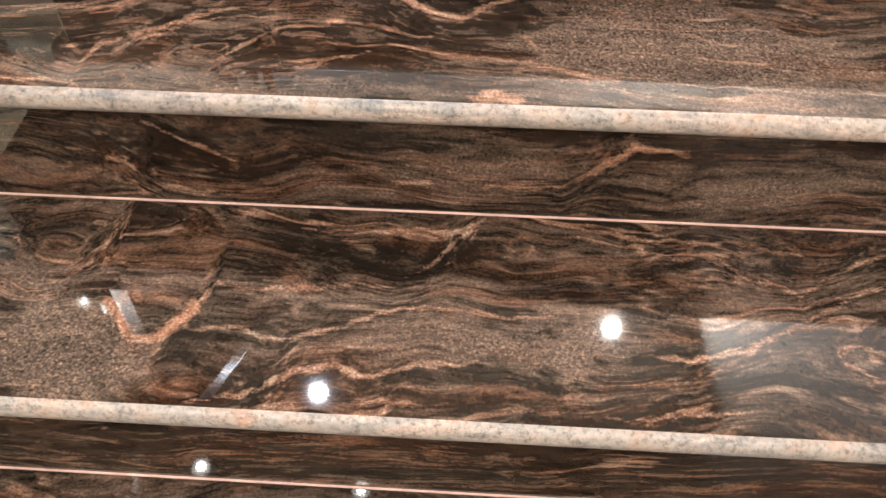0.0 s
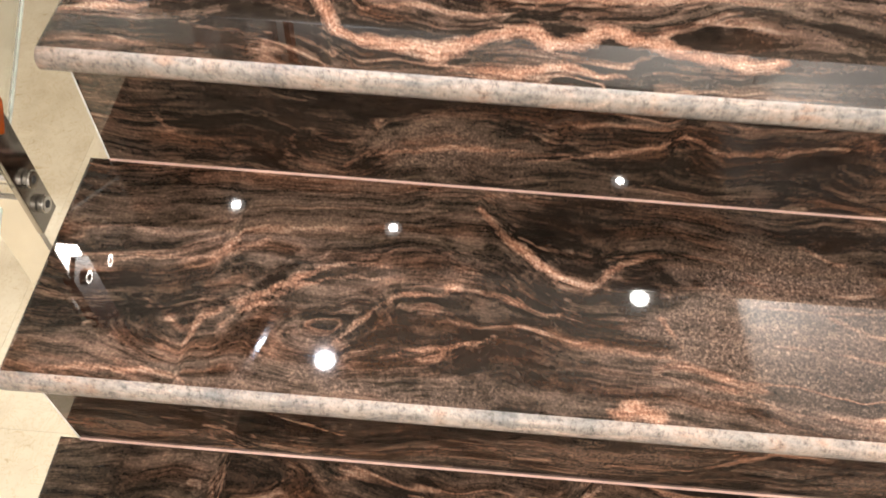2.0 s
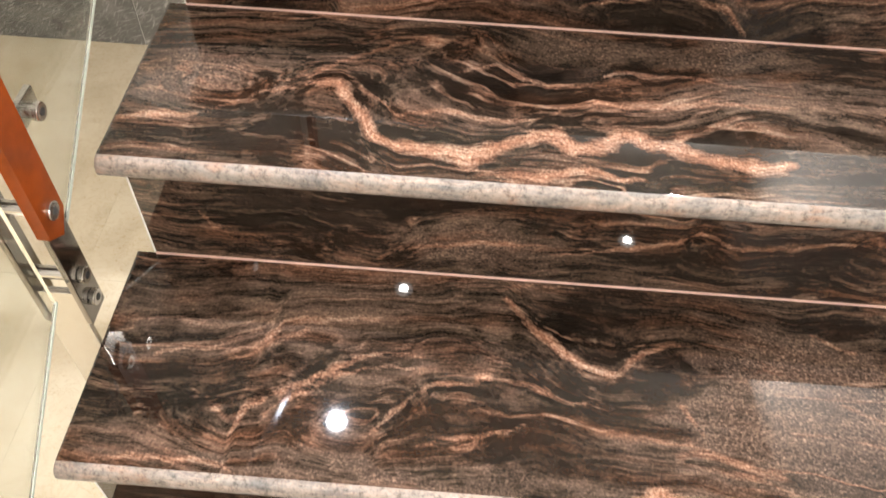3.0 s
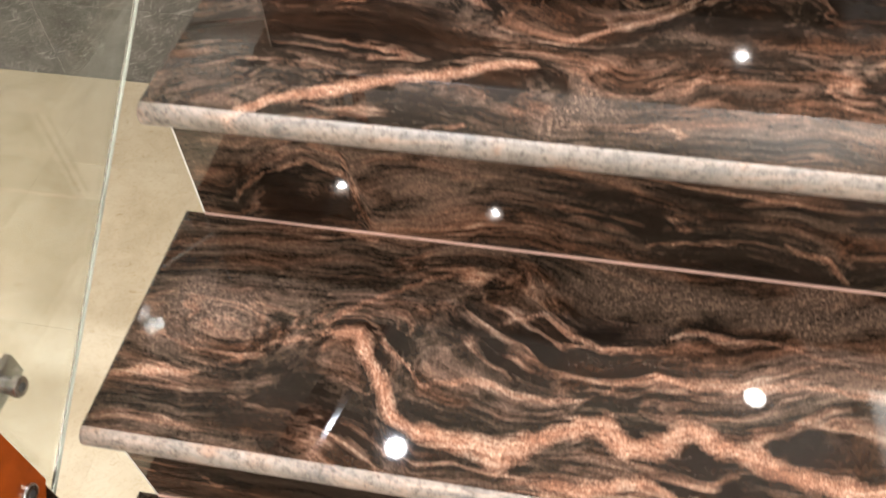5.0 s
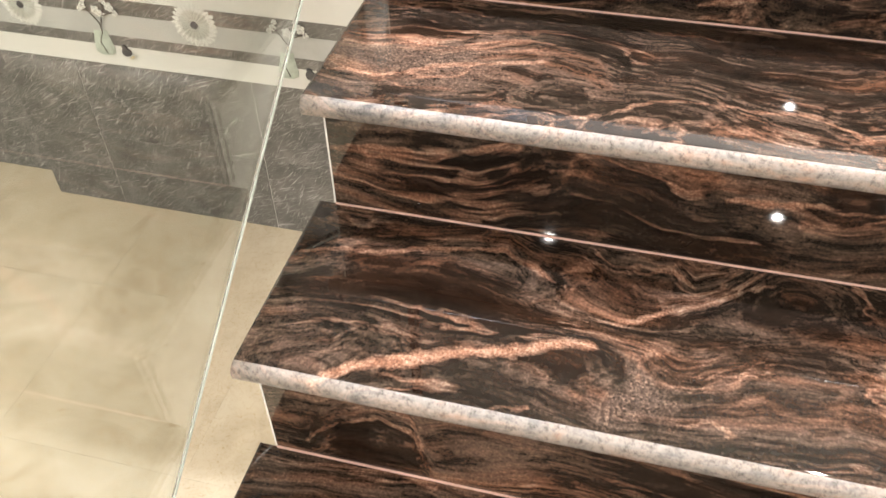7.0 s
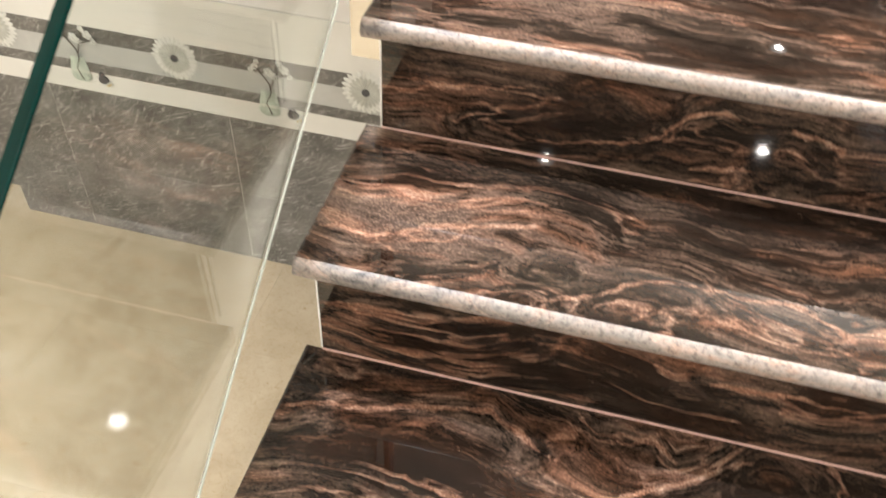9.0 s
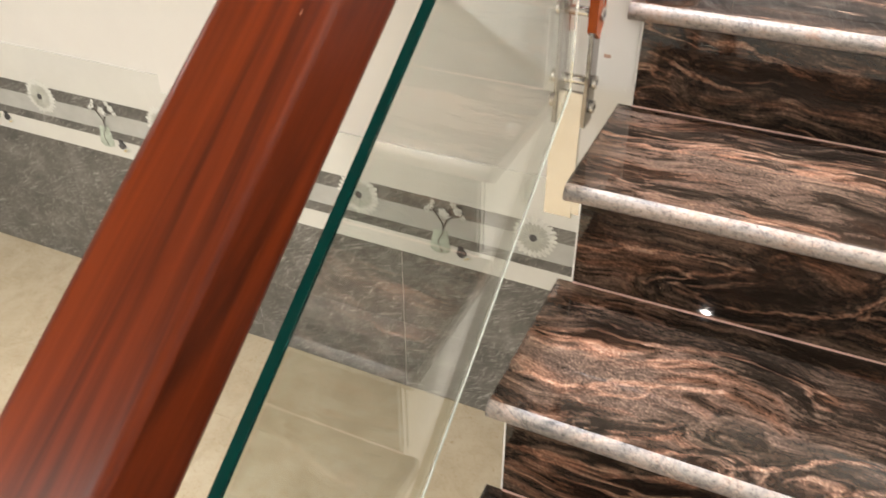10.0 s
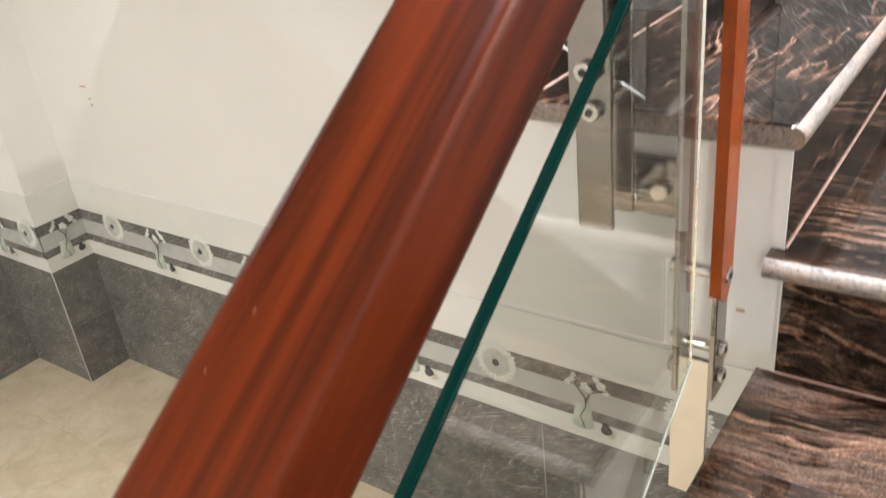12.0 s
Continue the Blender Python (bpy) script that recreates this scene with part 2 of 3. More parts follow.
def timber():
    m, n, l, p = material("polished_timber")
    co = n.new("ShaderNodeTexCoord")
    mp = node(n, "ShaderNodeMapping")
    mp.inputs["Scale"].default_value = (17, 0.8, 17)
    l.new(co.outputs["Object"], mp.inputs["Vector"])
    a = node(n, "ShaderNodeTexNoise", Scale=1.0, Detail=7.0, Roughness=0.58, Distortion=2.2)
    l.new(mp.outputs[0], a.inputs["Vector"])
    r = ramp(n, [(0.28, (0.008, 0.0022, 0.0010)), (0.38, (0.032, 0.0056, 0.0016)), (0.50, (0.078, 0.0118, 0.0022)), (0.62, (0.112, 0.0170, 0.0026)), (0.78, (0.150, 0.026, 0.0040))])
    l.new(a.outputs["Fac"], r.inputs[0])
    mp2 = node(n, "ShaderNodeMapping")
    mp2.inputs["Scale"].default_value = (190, 5, 190)
    l.new(co.outputs["Object"], mp2.inputs["Vector"])
    b = node(n, "ShaderNodeTexNoise", Scale=1.0, Detail=3.0)
    l.new(mp2.outputs[0], b.inputs["Vector"])
    r2 = ramp(n, [(0.35, (0.7, 0.66, 0.62)), (0.6, (1.08, 1.08, 1.08))])
    l.new(b.outputs["Fac"], r2.inputs[0])
    l.new(mix(n, l, 0.4, r.outputs[0], r2.outputs[0], "MULTIPLY"), p.inputs["Base Color"])
    p.inputs["Roughness"].default_value = 0.28
    p.inputs["Specular IOR Level"].default_value = 0.22
    bump(n, l, p, b.outputs["Fac"], 0.05)
    return m


def glass(name, colour, rough=0.0):
    m, n, l, p = material(name)
    p.inputs["Base Color"].default_value = (*colour, 1)
    p.inputs["Transmission Weight"].default_value = 1.0
    p.inputs["Roughness"].default_value = rough
    p.inputs["IOR"].default_value = 1.45
    return m


TREAD = granite("granite_polished", 11.0)
EDGE = granite("granite_edge", 11.0, polished=False, pale=0.72)
PAINT = plain("white_paint", (0.80, 0.785, 0.755), 0.6, stain=0.03, scale=1.5, grainy=0.06)
# greyer than the walls' white, so that the treads mirror a dimmer ceiling
CEILING = plain("dimmed_ceiling_paint", (0.55, 0.54, 0.52), 0.7, stain=0.02, scale=2.0)
GROUT = plain("pink_joint", (0.62, 0.40, 0.34), 0.5, stain=0.2, scale=30.0)
WHITE_JOINT = plain("white_joint", (0.72, 0.70, 0.66), 0.6, stain=0.1, scale=30.0)
MARBLE = marble_cream()
SLATE = slate_tile()
TIMBER = timber()
GLASS = glass("clear_glass", (0.93, 0.965, 0.945))
GLASS_EDGE = plain("green_glass_edge", (0.002, 0.044, 0.037), 0.12, stain=0.15, scale=12.0)
# pale colour for the light that shines out of the glass's lower edge
EDGE_GLINT = plain("edge_glint_paint", (0.58, 0.64, 0.58), 0.35, stain=0.1, scale=12.0)
STEEL = plain("stainless_steel", (0.60, 0.58, 0.55), 0.2, 1.0, 0.05, 40.0)
DARK_STEEL = plain("dark_polished_steel", (0.30, 0.28, 0.26), 0.14, 1.0, 0.08, 30.0)
# near-black colour for the shade inside a bolt's hex hollow
SHADE = plain("socket_shade_paint", (0.04, 0.04, 0.04), 0.5, stain=0.1)
TIMBER_POST = plain("varnished_timber", (0.27, 0.052, 0.007), 0.22, stain=0.25, scale=18.0)
TIMBER_POST.node_tree.nodes["Principled BSDF"].inputs["Specular IOR Level"].default_value = 0.2
FLOOR_JOINT = plain("cream_joint", (0.52, 0.44, 0.32), 0.5, stain=0.08, scale=20.0)
GREY_BAND = plain("grey_glaze", (0.52, 0.53, 0.51), 0.2, stain=0.08, scale=9.0)
PETAL = plain("white_petal", (0.74, 0.75, 0.71), 0.35, stain=0.08, scale=40.0)
PETAL_IN = plain("grey_petal", (0.52, 0.53, 0.48), 0.35, stain=0.12, scale=40.0)
HEART = plain("dark_glaze", (0.085, 0.085, 0.09), 0.3, stain=0.3, scale=60.0)
VASE = plain("green_glaze", (0.55, 0.62, 0.54), 0.22, stain=0.25, scale=16.0)
TWIG = plain("brown_twig", (0.09, 0.075, 0.06), 0.5, stain=0.2, scale=60.0)
YELLOW = plain("yellow_glaze", (0.70, 0.48, 0.05), 0.4, stain=0.1)
CHIP = plain("chipped_paint", (0.55, 0.36, 0.28), 0.8, stain=0.2, scale=80.0)
CERAMIC = plain("white_ceramic", (0.78, 0.78, 0.74), 0.18, stain=0.03, scale=5.0)


# ---- building helpers ----
def obj(name, bm, mat, parent=None, label="", smooth=False):
    me = bpy.data.meshes.new(name)
    bm.to_mesh(me)
    bm.free()
    for one in (mat if isinstance(mat, (list, tuple)) else (mat,)):
        me.materials.append(one)
    if smooth:
        for f in me.polygons:
            f.use_smooth = True
    ob = new(name, me)
    if parent is not None:
        ob.parent = parent
    if label:
        tagged(ob, label)
    return ob


def part(name, bm, mat, parent, label="", smooth=False):
    return obj(name, bm, mat, parent, label, smooth)


def box(bm, x0, x1, y0, y1, z0, z1, bevel=0.0):
    b = bmesh.new()
    bmesh.ops.create_cube(b, size=1.0)
    for v in b.verts:
        v.co = Vector(((x0 + x1) / 2 + v.co.x * (x1 - x0), (y0 + y1) / 2 + v.co.y * (y1 - y0), (z0 + z1) / 2 + v.co.z * (z1 - z0)))
    if bevel:
        bmesh.ops.bevel(b, geom=list(b.edges), offset=bevel, segments=2, affect="EDGES", profile=0.5)
    tmp = bpy.data.meshes.new("tmp")
    b.to_mesh(tmp)
    b.free()
    bm.from_mesh(tmp)
    bpy.data.meshes.remove(tmp)
    return bm


def boxed(*a, bevel=0.0):
    return box(bmesh.new(), *a, bevel=bevel)


def prism(poly, axis, a, b):
    """A closed prism: poly in the plane across axis ('x': (y, z); 'y': (x, z); 'z': (x, y)), from a to b along it."""
    bm = bmesh.new()

    def at(p, s):
        return {"x": (s, p[0], p[1]), "y": (p[0], s, p[1]), "z": (p[0], p[1], s)}[axis]

    lo = [bm.verts.new(at(p, a)) for p in poly]
    hi = [bm.verts.new(at(p, b)) for p in poly]
    bm.faces.new(lo)
    bm.faces.new(hi)
    for i in range(len(poly)):
        j = (i + 1) % len(poly)
        bm.faces.new((lo[i], lo[j], hi[j], hi[i]))
    bmesh.ops.recalc_face_normals(bm, faces=bm.faces)
    return bm


def rod(start, end, radius, segments=16, bevel=0.0):
    bm = bmesh.new()
    a, b = Vector(start), Vector(end)
    bmesh.ops.create_cone(bm, cap_ends=True, segments=segments, radius1=radius, radius2=radius, depth=(b - a).length)
    if bevel:
        rim = [e for e in bm.edges if abs(e.verts[0].co.z - e.verts[1].co.z) < 1e-6]
        bmesh.ops.bevel(bm, geom=rim, offset=bevel, segments=2, affect="EDGES", profile=0.5)
    turn = (b - a).to_track_quat("Z", "Y").to_matrix().to_4x4()
    bm.transform(Matrix.Translation((a + b) / 2) @ turn)
    return bm


def thing(name, label, category, group="", kind="", at=(0, 0, 0)):
    ob = new(name)
    ob.empty_display_size = 0.1
    ob.location = at
    return tagged(ob, label, category, group, kind)


# ---- the large structure ----
def setting(name, bm, mat, label, category):
    return tagged(obj(name, bm, mat), label, category, kind="structure")


floor = setting("floor", boxed(LEFT_WALL - 0.2, WIDE + 0.2, FRONT_WALL - 0.2, 4.0, FLOOR - 0.15, FLOOR - 0.012), FLOOR_JOINT, "cream marble tiled floor of the stairwell", "floor")
wall_back = setting("wall_back", boxed(-2.3, WIDE + 0.2, BACK, 4.0, FLOOR - 0.1, CEIL), PAINT, "white painted wall behind the stairs with a tiled dado", "wall")
wall_back_far = setting("wall_back_far", boxed(LEFT_WALL - 0.2, -2.3, BACK_FAR, 4.0, FLOOR - 0.1, CEIL), PAINT, "white painted set-back wall with a tiled dado", "wall")
wall_left = setting("wall_left", boxed(LEFT_WALL - 0.2, LEFT_WALL, FRONT_WALL, BACK_FAR, FLOOR - 0.1, CEIL), PAINT, "white painted side wall with a tiled dado", "wall")
pilaster = setting("wall_pilaster", boxed(LEFT_WALL, -4.385, 3.40, BACK_FAR, FLOOR - 0.1, CEIL), PAINT, "white painted corner pilaster with a tiled dado", "pilaster")
setting("wall_right", boxed(WIDE, WIDE + 0.2, FRONT_WALL, BACK, FLOOR - 0.1, CEIL), PAINT, "plain white painted wall beside the stairs", "wall")
setting("wall_front", boxed(LEFT_WALL - 0.2, WIDE + 0.2, FRONT_WALL - 0.2, FRONT_WALL, FLOOR - 0.1, CEIL), PAINT, "plain white painted wall", "wall")
setting("ceiling", boxed(LEFT_WALL - 0.2, WIDE + 0.2, FRONT_WALL - 0.2, 4.0, CEIL, CEIL + 0.15), CEILING, "plain unseen ceiling, greyed to dim its reflection in the treads", "ceiling")


def slab(name, parent, length, depth, mats, veins=(), tones=(), thick=0.028, nose=0.011, cell=0.005, label=""):
    """A granite tread from (0, 0, 0), its front edge along x, with a rounded nosing; veins and tones are drawn into its top."""
    prof = []
    for i in range(9):
        a = math.pi / 2 + math.pi * i / 8
        prof.append((thick / 2 + math.cos(a) * nose * 1.2, -thick / 2 + math.sin(a) * thick / 2))
    prof.append((depth, -thick))
    ny = max(2, int((depth - thick / 2) / cell))
    top = [(depth - (depth - thick / 2) * i / ny, 0.0) for i in range(ny)]
    path = top + prof
    nx = int(length / cell)
    xs = np.linspace(0, length, nx + 1)
    yz = np.array(path)
    k = len(path)
    co = np.zeros((nx + 1, k, 3))
    co[:, :, 0] = xs[:, None]
    co[:, :, 1:] = yz[None]
    idx = np.arange((nx + 1) * k).reshape(nx + 1, k)
    quads = np.stack([idx[:-1, :-1], idx[1:, :-1], idx[1:, 1:], idx[:-1, 1:]], -1).reshape(-1, 4)
    faces = [tuple(q) for q in quads.tolist()]
    faces.append(tuple(idx[0, ::1].tolist()))
    faces.append(tuple(idx[-1, ::-1].tolist()))
    me = bpy.data.meshes.new(name)
    me.from_pydata(co.reshape(-1, 3).tolist(), [], faces)
    for one in mats:
        me.materials.append(one)
    edge = np.zeros(len(faces), dtype=np.int32)
    col = np.tile(np.arange(k - 1), nx)
    edge[:len(col)][(col >= ny)] = 1
    edge[-2:] = 1
    me.polygons.foreach_set("material_index", edge)
    smooth = np.ones(len(faces), dtype=bool)
    smooth[-2:] = False
    me.polygons.foreach_set("use_smooth", smooth)
    flat = co.reshape(-1, 3)
    draw(me, flat[:, 0], flat[:, 1], veins, tones)
    me.validate()
    ob = new(name, me)
    ob.parent = parent
    if label:
        tagged(ob, label)
    return ob


def plate(name, parent, length, height, mat, veins=(), tones=(), thick=0.018, cell=0.005):
    """A granite riser from (0, 0, 0): its face in the plane y = 0, x along it, z up."""
    nx, nz = int(length / cell), int(height / cell)
    xs, zs = np.linspace(0, length, nx + 1), np.linspace(0, height, nz + 1)
    co = np.zeros((nx + 1, nz + 1, 3))
    co[:, :, 0], co[:, :, 2] = xs[:, None], zs[None]
    idx = np.arange((nx + 1) * (nz + 1)).reshape(nx + 1, nz + 1)
    faces = np.stack([idx[:-1, :-1], idx[1:, :-1], idx[1:, 1:], idx[:-1, 1:]], -1).reshape(-1, 4).tolist()
    verts = co.reshape(-1, 3).tolist()
    n0 = len(verts)
    verts += [(0, thick, 0), (length, thick, 0), (length, thick, height), (0, thick, height)]
    faces += [[n0, n0 + 3, n0 + 2, n0 + 1], [0, nz, n0 + 3, n0], [int(idx[-1, -1]), int(idx[-1, 0]), n0 + 1, n0 + 2]]
    me = bpy.data.meshes.new(name)
    me.from_pydata(verts, [], faces)
    me.materials.append(mat)
    flat = np.array(verts)
    draw(me, flat[:, 0], flat[:, 2], veins, tones)
    ob = new(name, me)
    ob.parent = parent
    return ob


def draw(me, u, v, veins, tones):
    """Sets the slab's own veins (polylines of (u, v, half width)) and its dark and pale clouds (u, v, radius u, radius v, strength)."""
    vein, tone = np.zeros(len(u)), np.zeros(len(u))
    wob = 0.006 * np.sin(u * 31 + v * 47) + 0.004 * np.sin(u * 83 - v * 61) + 0.0025 * np.sin(u * 190 + v * 140)
    for line in veins:
        for (u0, v0, w0), (u1, v1, w1) in zip(line, line[1:]):
            d2 = (u1 - u0) ** 2 + (v1 - v0) ** 2 + 1e-9
            s = np.clip(((u - u0) * (u1 - u0) + (v - v0) * (v1 - v0)) / d2, 0, 1)
            d = np.hypot(u - u0 - s * (u1 - u0), v + wob * 0.5 - v0 - s * (v1 - v0))
            w = w0 + s * (w1 - w0)
            vein = np.maximum(vein, np.clip(1.15 - 0.54 * d / w, 0, 1) * np.minimum(1.0, 0.32 + w * 105))
    for u0, v0, ru, rv, s in tones:
        d = np.hypot((u + wob * 3 - u0) / ru, (v + wob * 2 - v0) / rv)
        tone += s * np.clip(1.35 - d, 0, 1)
    bend, weight = np.zeros(len(u)), np.full(len(u), 0.25)
    for line in veins:
        if abs(line[-1][0] - line[0][0]) < 0.06:
            continue
        pts = np.array(sorted(line))
        at = np.interp(u, pts[:, 0], pts[:, 1])
        out = np.maximum(0, np.maximum(pts[0, 0] - u, u - pts[-1, 0]))
        w = np.exp(-((v - at) / 0.035) ** 2 - (out / 0.06) ** 2)
        bend += w * (at - pts[:, 1].mean())
        weight += w
    for key, val in (("vein", vein), ("tone", np.clip(tone, -1, 0.8)), ("bend", bend / weight)):
        a = me.attributes.new(key, "FLOAT", "POINT")
        a.data.foreach_set("value", val.astype(np.float32))


VEINS, TONES, RVEINS, RTONES = {}, {}, {}, {}


def vein(where, step, half, *points):
    """A salmon vein in the tread or riser of that step."""
    ends = len(points) - 1
    half = max(half, 0.0028)
    line = [(u, v, half * (0.95 + 0.6 * random.random()) * (0.7 if i in (0, ends) else 1.0)) for i, (u, v) in enumerate(points)]
    (VEINS if where == "tread" else RVEINS).setdefault(step, []).append(line)


def cloud(where, step, u, v, ru, rv, strength):
    """A dark (minus) or pale cloud in the tread or riser of that step."""
    (TONES if where == "tread" else RTONES).setdefault(step, []).append((u, v, ru, rv, strength))


vein("tread", 4, 0.0042, (0.005, 0.073), (0.045, 0.081), (0.091, 0.093))
vein("tread", 4, 0.0021, (0.091, 0.093), (0.171, 0.137), (0.227, 0.167))
vein("tread", 4, 0.0060, (0.221, 0.164), (0.247, 0.161), (0.281, 0.110), (0.299, 0.075), (0.331, 0.056))
vein("tread", 4, 0.0090, (0.330, 0.061), (0.387, 0.058), (0.405, 0.048), (0.437, 0.065))
vein("tread", 4, 0.0072, (0.437, 0.066), (0.486, 0.094), (0.506, 0.096), (0.526, 0.080), (0.559, 0.084), (0.587, 0.100), (0.625, 0.089), (0.661, 0.074), (0.718, 0.065), (0.771, 0.075))
vein("tread", 4, 0.0015, (0.130, 0.126), (0.234, 0.193), (0.303, 0.242), (0.347, 0.257))
vein("tread", 4, 0.0084, (0.348, 0.254), (0.364, 0.251))
vein("tread", 4, 0.0018, (0.273, 0.156), (0.322, 0.115), (0.392, 0.120), (0.446, 0.112), (0.497, 0.130), (0.555, 0.157), (0.601, 0.151), (0.654, 0.162), (0.785, 0.171))
vein("tread", 4, 0.0015, (0.385, 0.200), (0.434, 0.210), (0.496, 0.177), (0.550, 0.192), (0.581, 0.216), (0.635, 0.211), (0.688, 0.213), (0.794, 0.191))
vein("tread", 4, 0.0042, (0.440, 0.025), (0.493, 0.026), (0.542, 0.042), (0.573, 0.036), (0.605, 0.034))
vein("tread", 4, 0.0027, (0.632, 0.044), (0.675, 0.011))
vein("tread", 3, 0.0018, (0.067, 0.154), (0.180, 0.172), (0.206, 0.206), (0.316, 0.225))
vein("tread", 3, 0.0021, (0.173, 0.057), (0.181, 0.085), (0.213, 0.109), (0.263, 0.146), (0.311, 0.170), (0.375, 0.180))
vein("tread", 3, 0.0030, (0.192, 0.175), (0.234, 0.199))
vein("tread", 3, 0.0015, (0.201, 0.080), (0.232, 0.111), (0.276, 0.144), (0.364, 0.160))
vein("tread", 3, 0.0015, (0.320, 0.071), (0.346, 0.100), (0.392, 0.140), (0.448, 0.153))
vein("tread", 3, 0.0054, (0.438, 0.157), (0.449, 0.157))
vein("tread", 3, 0.0039, (0.468, 0.269), (0.510, 0.220), (0.562, 0.179), (0.594, 0.174))
vein("tread", 3, 0.0036, (0.594, 0.174), (0.621, 0.198), (0.674, 0.216))
vein("tread", 3, 0.0042, (0.668, 0.138), (0.687, 0.108))
vein("tread", 3, 0.0054, (0.611, 0.022), (0.637, 0.032), (0.660, 0.022))
vein("tread", 3, 0.0027, (0.041, 0.022), (0.142, 0.025), (0.184, 0.022))
vein("tread", 3, 0.0024, (0.453, 0.284), (0.550, 0.290))
vein("tread", 3, 0.0024, (0.835, 0.243), (0.883, 0.224))
vein("tread", 3, 0.0024, (0.851, 0.155), (0.907, 0.132))
vein("tread", 3, 0.0015, (0.375, 0.066), (0.435, 0.075), (0.494, 0.100))
vein("riser", 4, 0.0033, (0.283, 0.019), (0.339, 0.053), (0.392, 0.064), (0.484, 0.065))
vein("riser", 4, 0.0018, (0.486, 0.050), (0.635, 0.089), (0.655, 0.111), (0.711, 0.088), (0.865, 0.112))
vein("riser", 4, 0.0030, (0.067, 0.101), (0.086, 0.054), (0.106, 0.035))
vein("tread", 5, 0.0033, (0.011, 0.199), (0.150, 0.233), (0.268, 0.262), (0.316, 0.233), (0.361, 0.210))
vein("tread", 5, 0.0057, (0.099, 0.005), (0.140, 0.040), (0.211, 0.068), (0.283, 0.093), (0.349, 0.120), (0.393, 0.125))
vein("tread", 5, 0.0033, (0.381, 0.165), (0.426, 0.171), (0.500, 0.213), (0.608, 0.281))
vein("tread", 5, 0.0024, (0.366, 0.270), (0.403, 0.251), (0.476, 0.271), (0.504, 0.250))
vein("tread", 5, 0.0036, (0.295, 0.013), (0.335, 0.024))
vein("tread", 5, 0.0027, (0.482, 0.032), (0.527, 0.055), (0.550, 0.040), (0.523, 0.025))
vein("tread", 5, 0.0018, (0.483, 0.102), (0.595, 0.133))
vein("riser", 6, 0.0042, (0.496, 0.103), (0.574, 0.106), (0.673, 0.108))
vein("riser", 5, 0.0012, (0.044, 0.034), (0.089, 0.084), (0.142, 0.108), (0.181, 0.092), (0.205, 0.033))
vein("riser", 5, 0.0027, (0.329, 0.035), (0.358, 0.009))
vein("riser", 5, 0.0033, (0.648, 0.057), (0.694, 0.038), (0.730, 0.003))
vein("riser", 5, 0.0015, (0.513, 0.033), (0.600, 0.058))
vein("tread", 6, 0.0036, (0.007, 0.075), (0.078, 0.077), (0.140, 0.109), (0.272, 0.153))
vein("tread", 6, 0.0033, (0.279, 0.006), (0.332, 0.038), (0.392, 0.076), (0.461, 0.104))
vein("tread", 6, 0.0021, (0.461, 0.104), (0.608, 0.098), (0.665, 0.060))
vein("tread", 6, 0.0018, (0.009, 0.149), (0.126, 0.159), (0.269, 0.175))
vein("tread", 6, 0.0018, (0.101, 0.007), (0.225, 0.044), (0.285, 0.083))
vein("riser", 7, 0.0021, (0.182, 0.019), (0.324, 0.040), (0.385, 0.068), (0.419, 0.107), (0.457, 0.121), (0.507, 0.109))
vein("riser", 7, 0.0024, (0.019, 0.084), (0.104, 0.093), (0.215, 0.106))
vein("riser", 7, 0.0018, (0.437, 0.025), (0.512, 0.039))
vein("riser", 7, 0.0045, (0.546, 0.112), (0.612, 0.091))
vein("tread", 2, 0.0027, (0.074, 0.229), (0.121, 0.196), (0.156, 0.194), (0.187, 0.226), (0.204, 0.282))
vein("tread", 2, 0.0048, (0.214, 0.144), (0.256, 0.093), (0.281, 0.094), (0.314, 0.134), (0.331, 0.171))
vein("tread", 2, 0.0027, (0.332, 0.167), (0.403, 0.171), (0.526, 0.178))
vein("tread", 2, 0.0030, (0.314, 0.111), (0.365, 0.110), (0.418, 0.095), (0.499, 0.134), (0.586, 0.154), (0.711, 0.143))
vein("tread", 2, 0.0027, (0.328, 0.014), (0.389, 0.031), (0.437, 0.061), (0.484, 0.067), (0.509, 0.059), (0.567, 0.079), (0.639, 0.080))
vein("tread", 2, 0.0024, (0.514, 0.025), (0.600, 0.034))
vein("tread", 2, 0.0024, (0.413, 0.262), (0.523, 0.264), (0.591, 0.263), (0.631, 0.293))
vein("tread", 2, 0.0021, (0.531, 0.187), (0.580, 0.223), (0.624, 0.283))
vein("tread", 2, 0.0027, (0.849, 0.239), (0.895, 0.246), (0.936, 0.219), (0.989, 0.198), (1.097, 0.262))
vein("tread", 2, 0.0030, (0.793, 0.097), (0.853, 0.100), (0.920, 0.119), (1.001, 0.168), (1.083, 0.212))
vein("tread", 2, 0.0018, (0.699, 0.287), (0.793, 0.270), (0.925, 0.269), (1.005, 0.248))
vein("tread", 2, 0.0021, (0.760, 0.022), (0.834, 0.036), (0.907, 0.037))
vein("riser", 3, 0.0021, (0.104, 0.081), (0.139, 0.083), (0.180, 0.062), (0.218, 0.025), (0.301, 0.015))
vein("riser", 3, 0.0015, (0.202, 0.134), (0.259, 0.102), (0.313, 0.073))
vein("riser", 3, 0.0045, (0.498, 0.046), (0.538, 0.049))
vein("riser", 3, 0.0039, (0.605, 0.048), (0.698, 0.048), (0.733, 0.083), (0.772, 0.115), (0.829, 0.105))
vein("riser", 8, 0.0018, (0.014, 0.096), (0.106, 0.063), (0.166, 0.059))
vein("riser", 8, 0.0018, (0.027, 0.135), (0.154, 0.126), (0.271, 0.090))
cloud("tread", 4, 0.179, 0.060, 0.109, 0.041, -0.8)
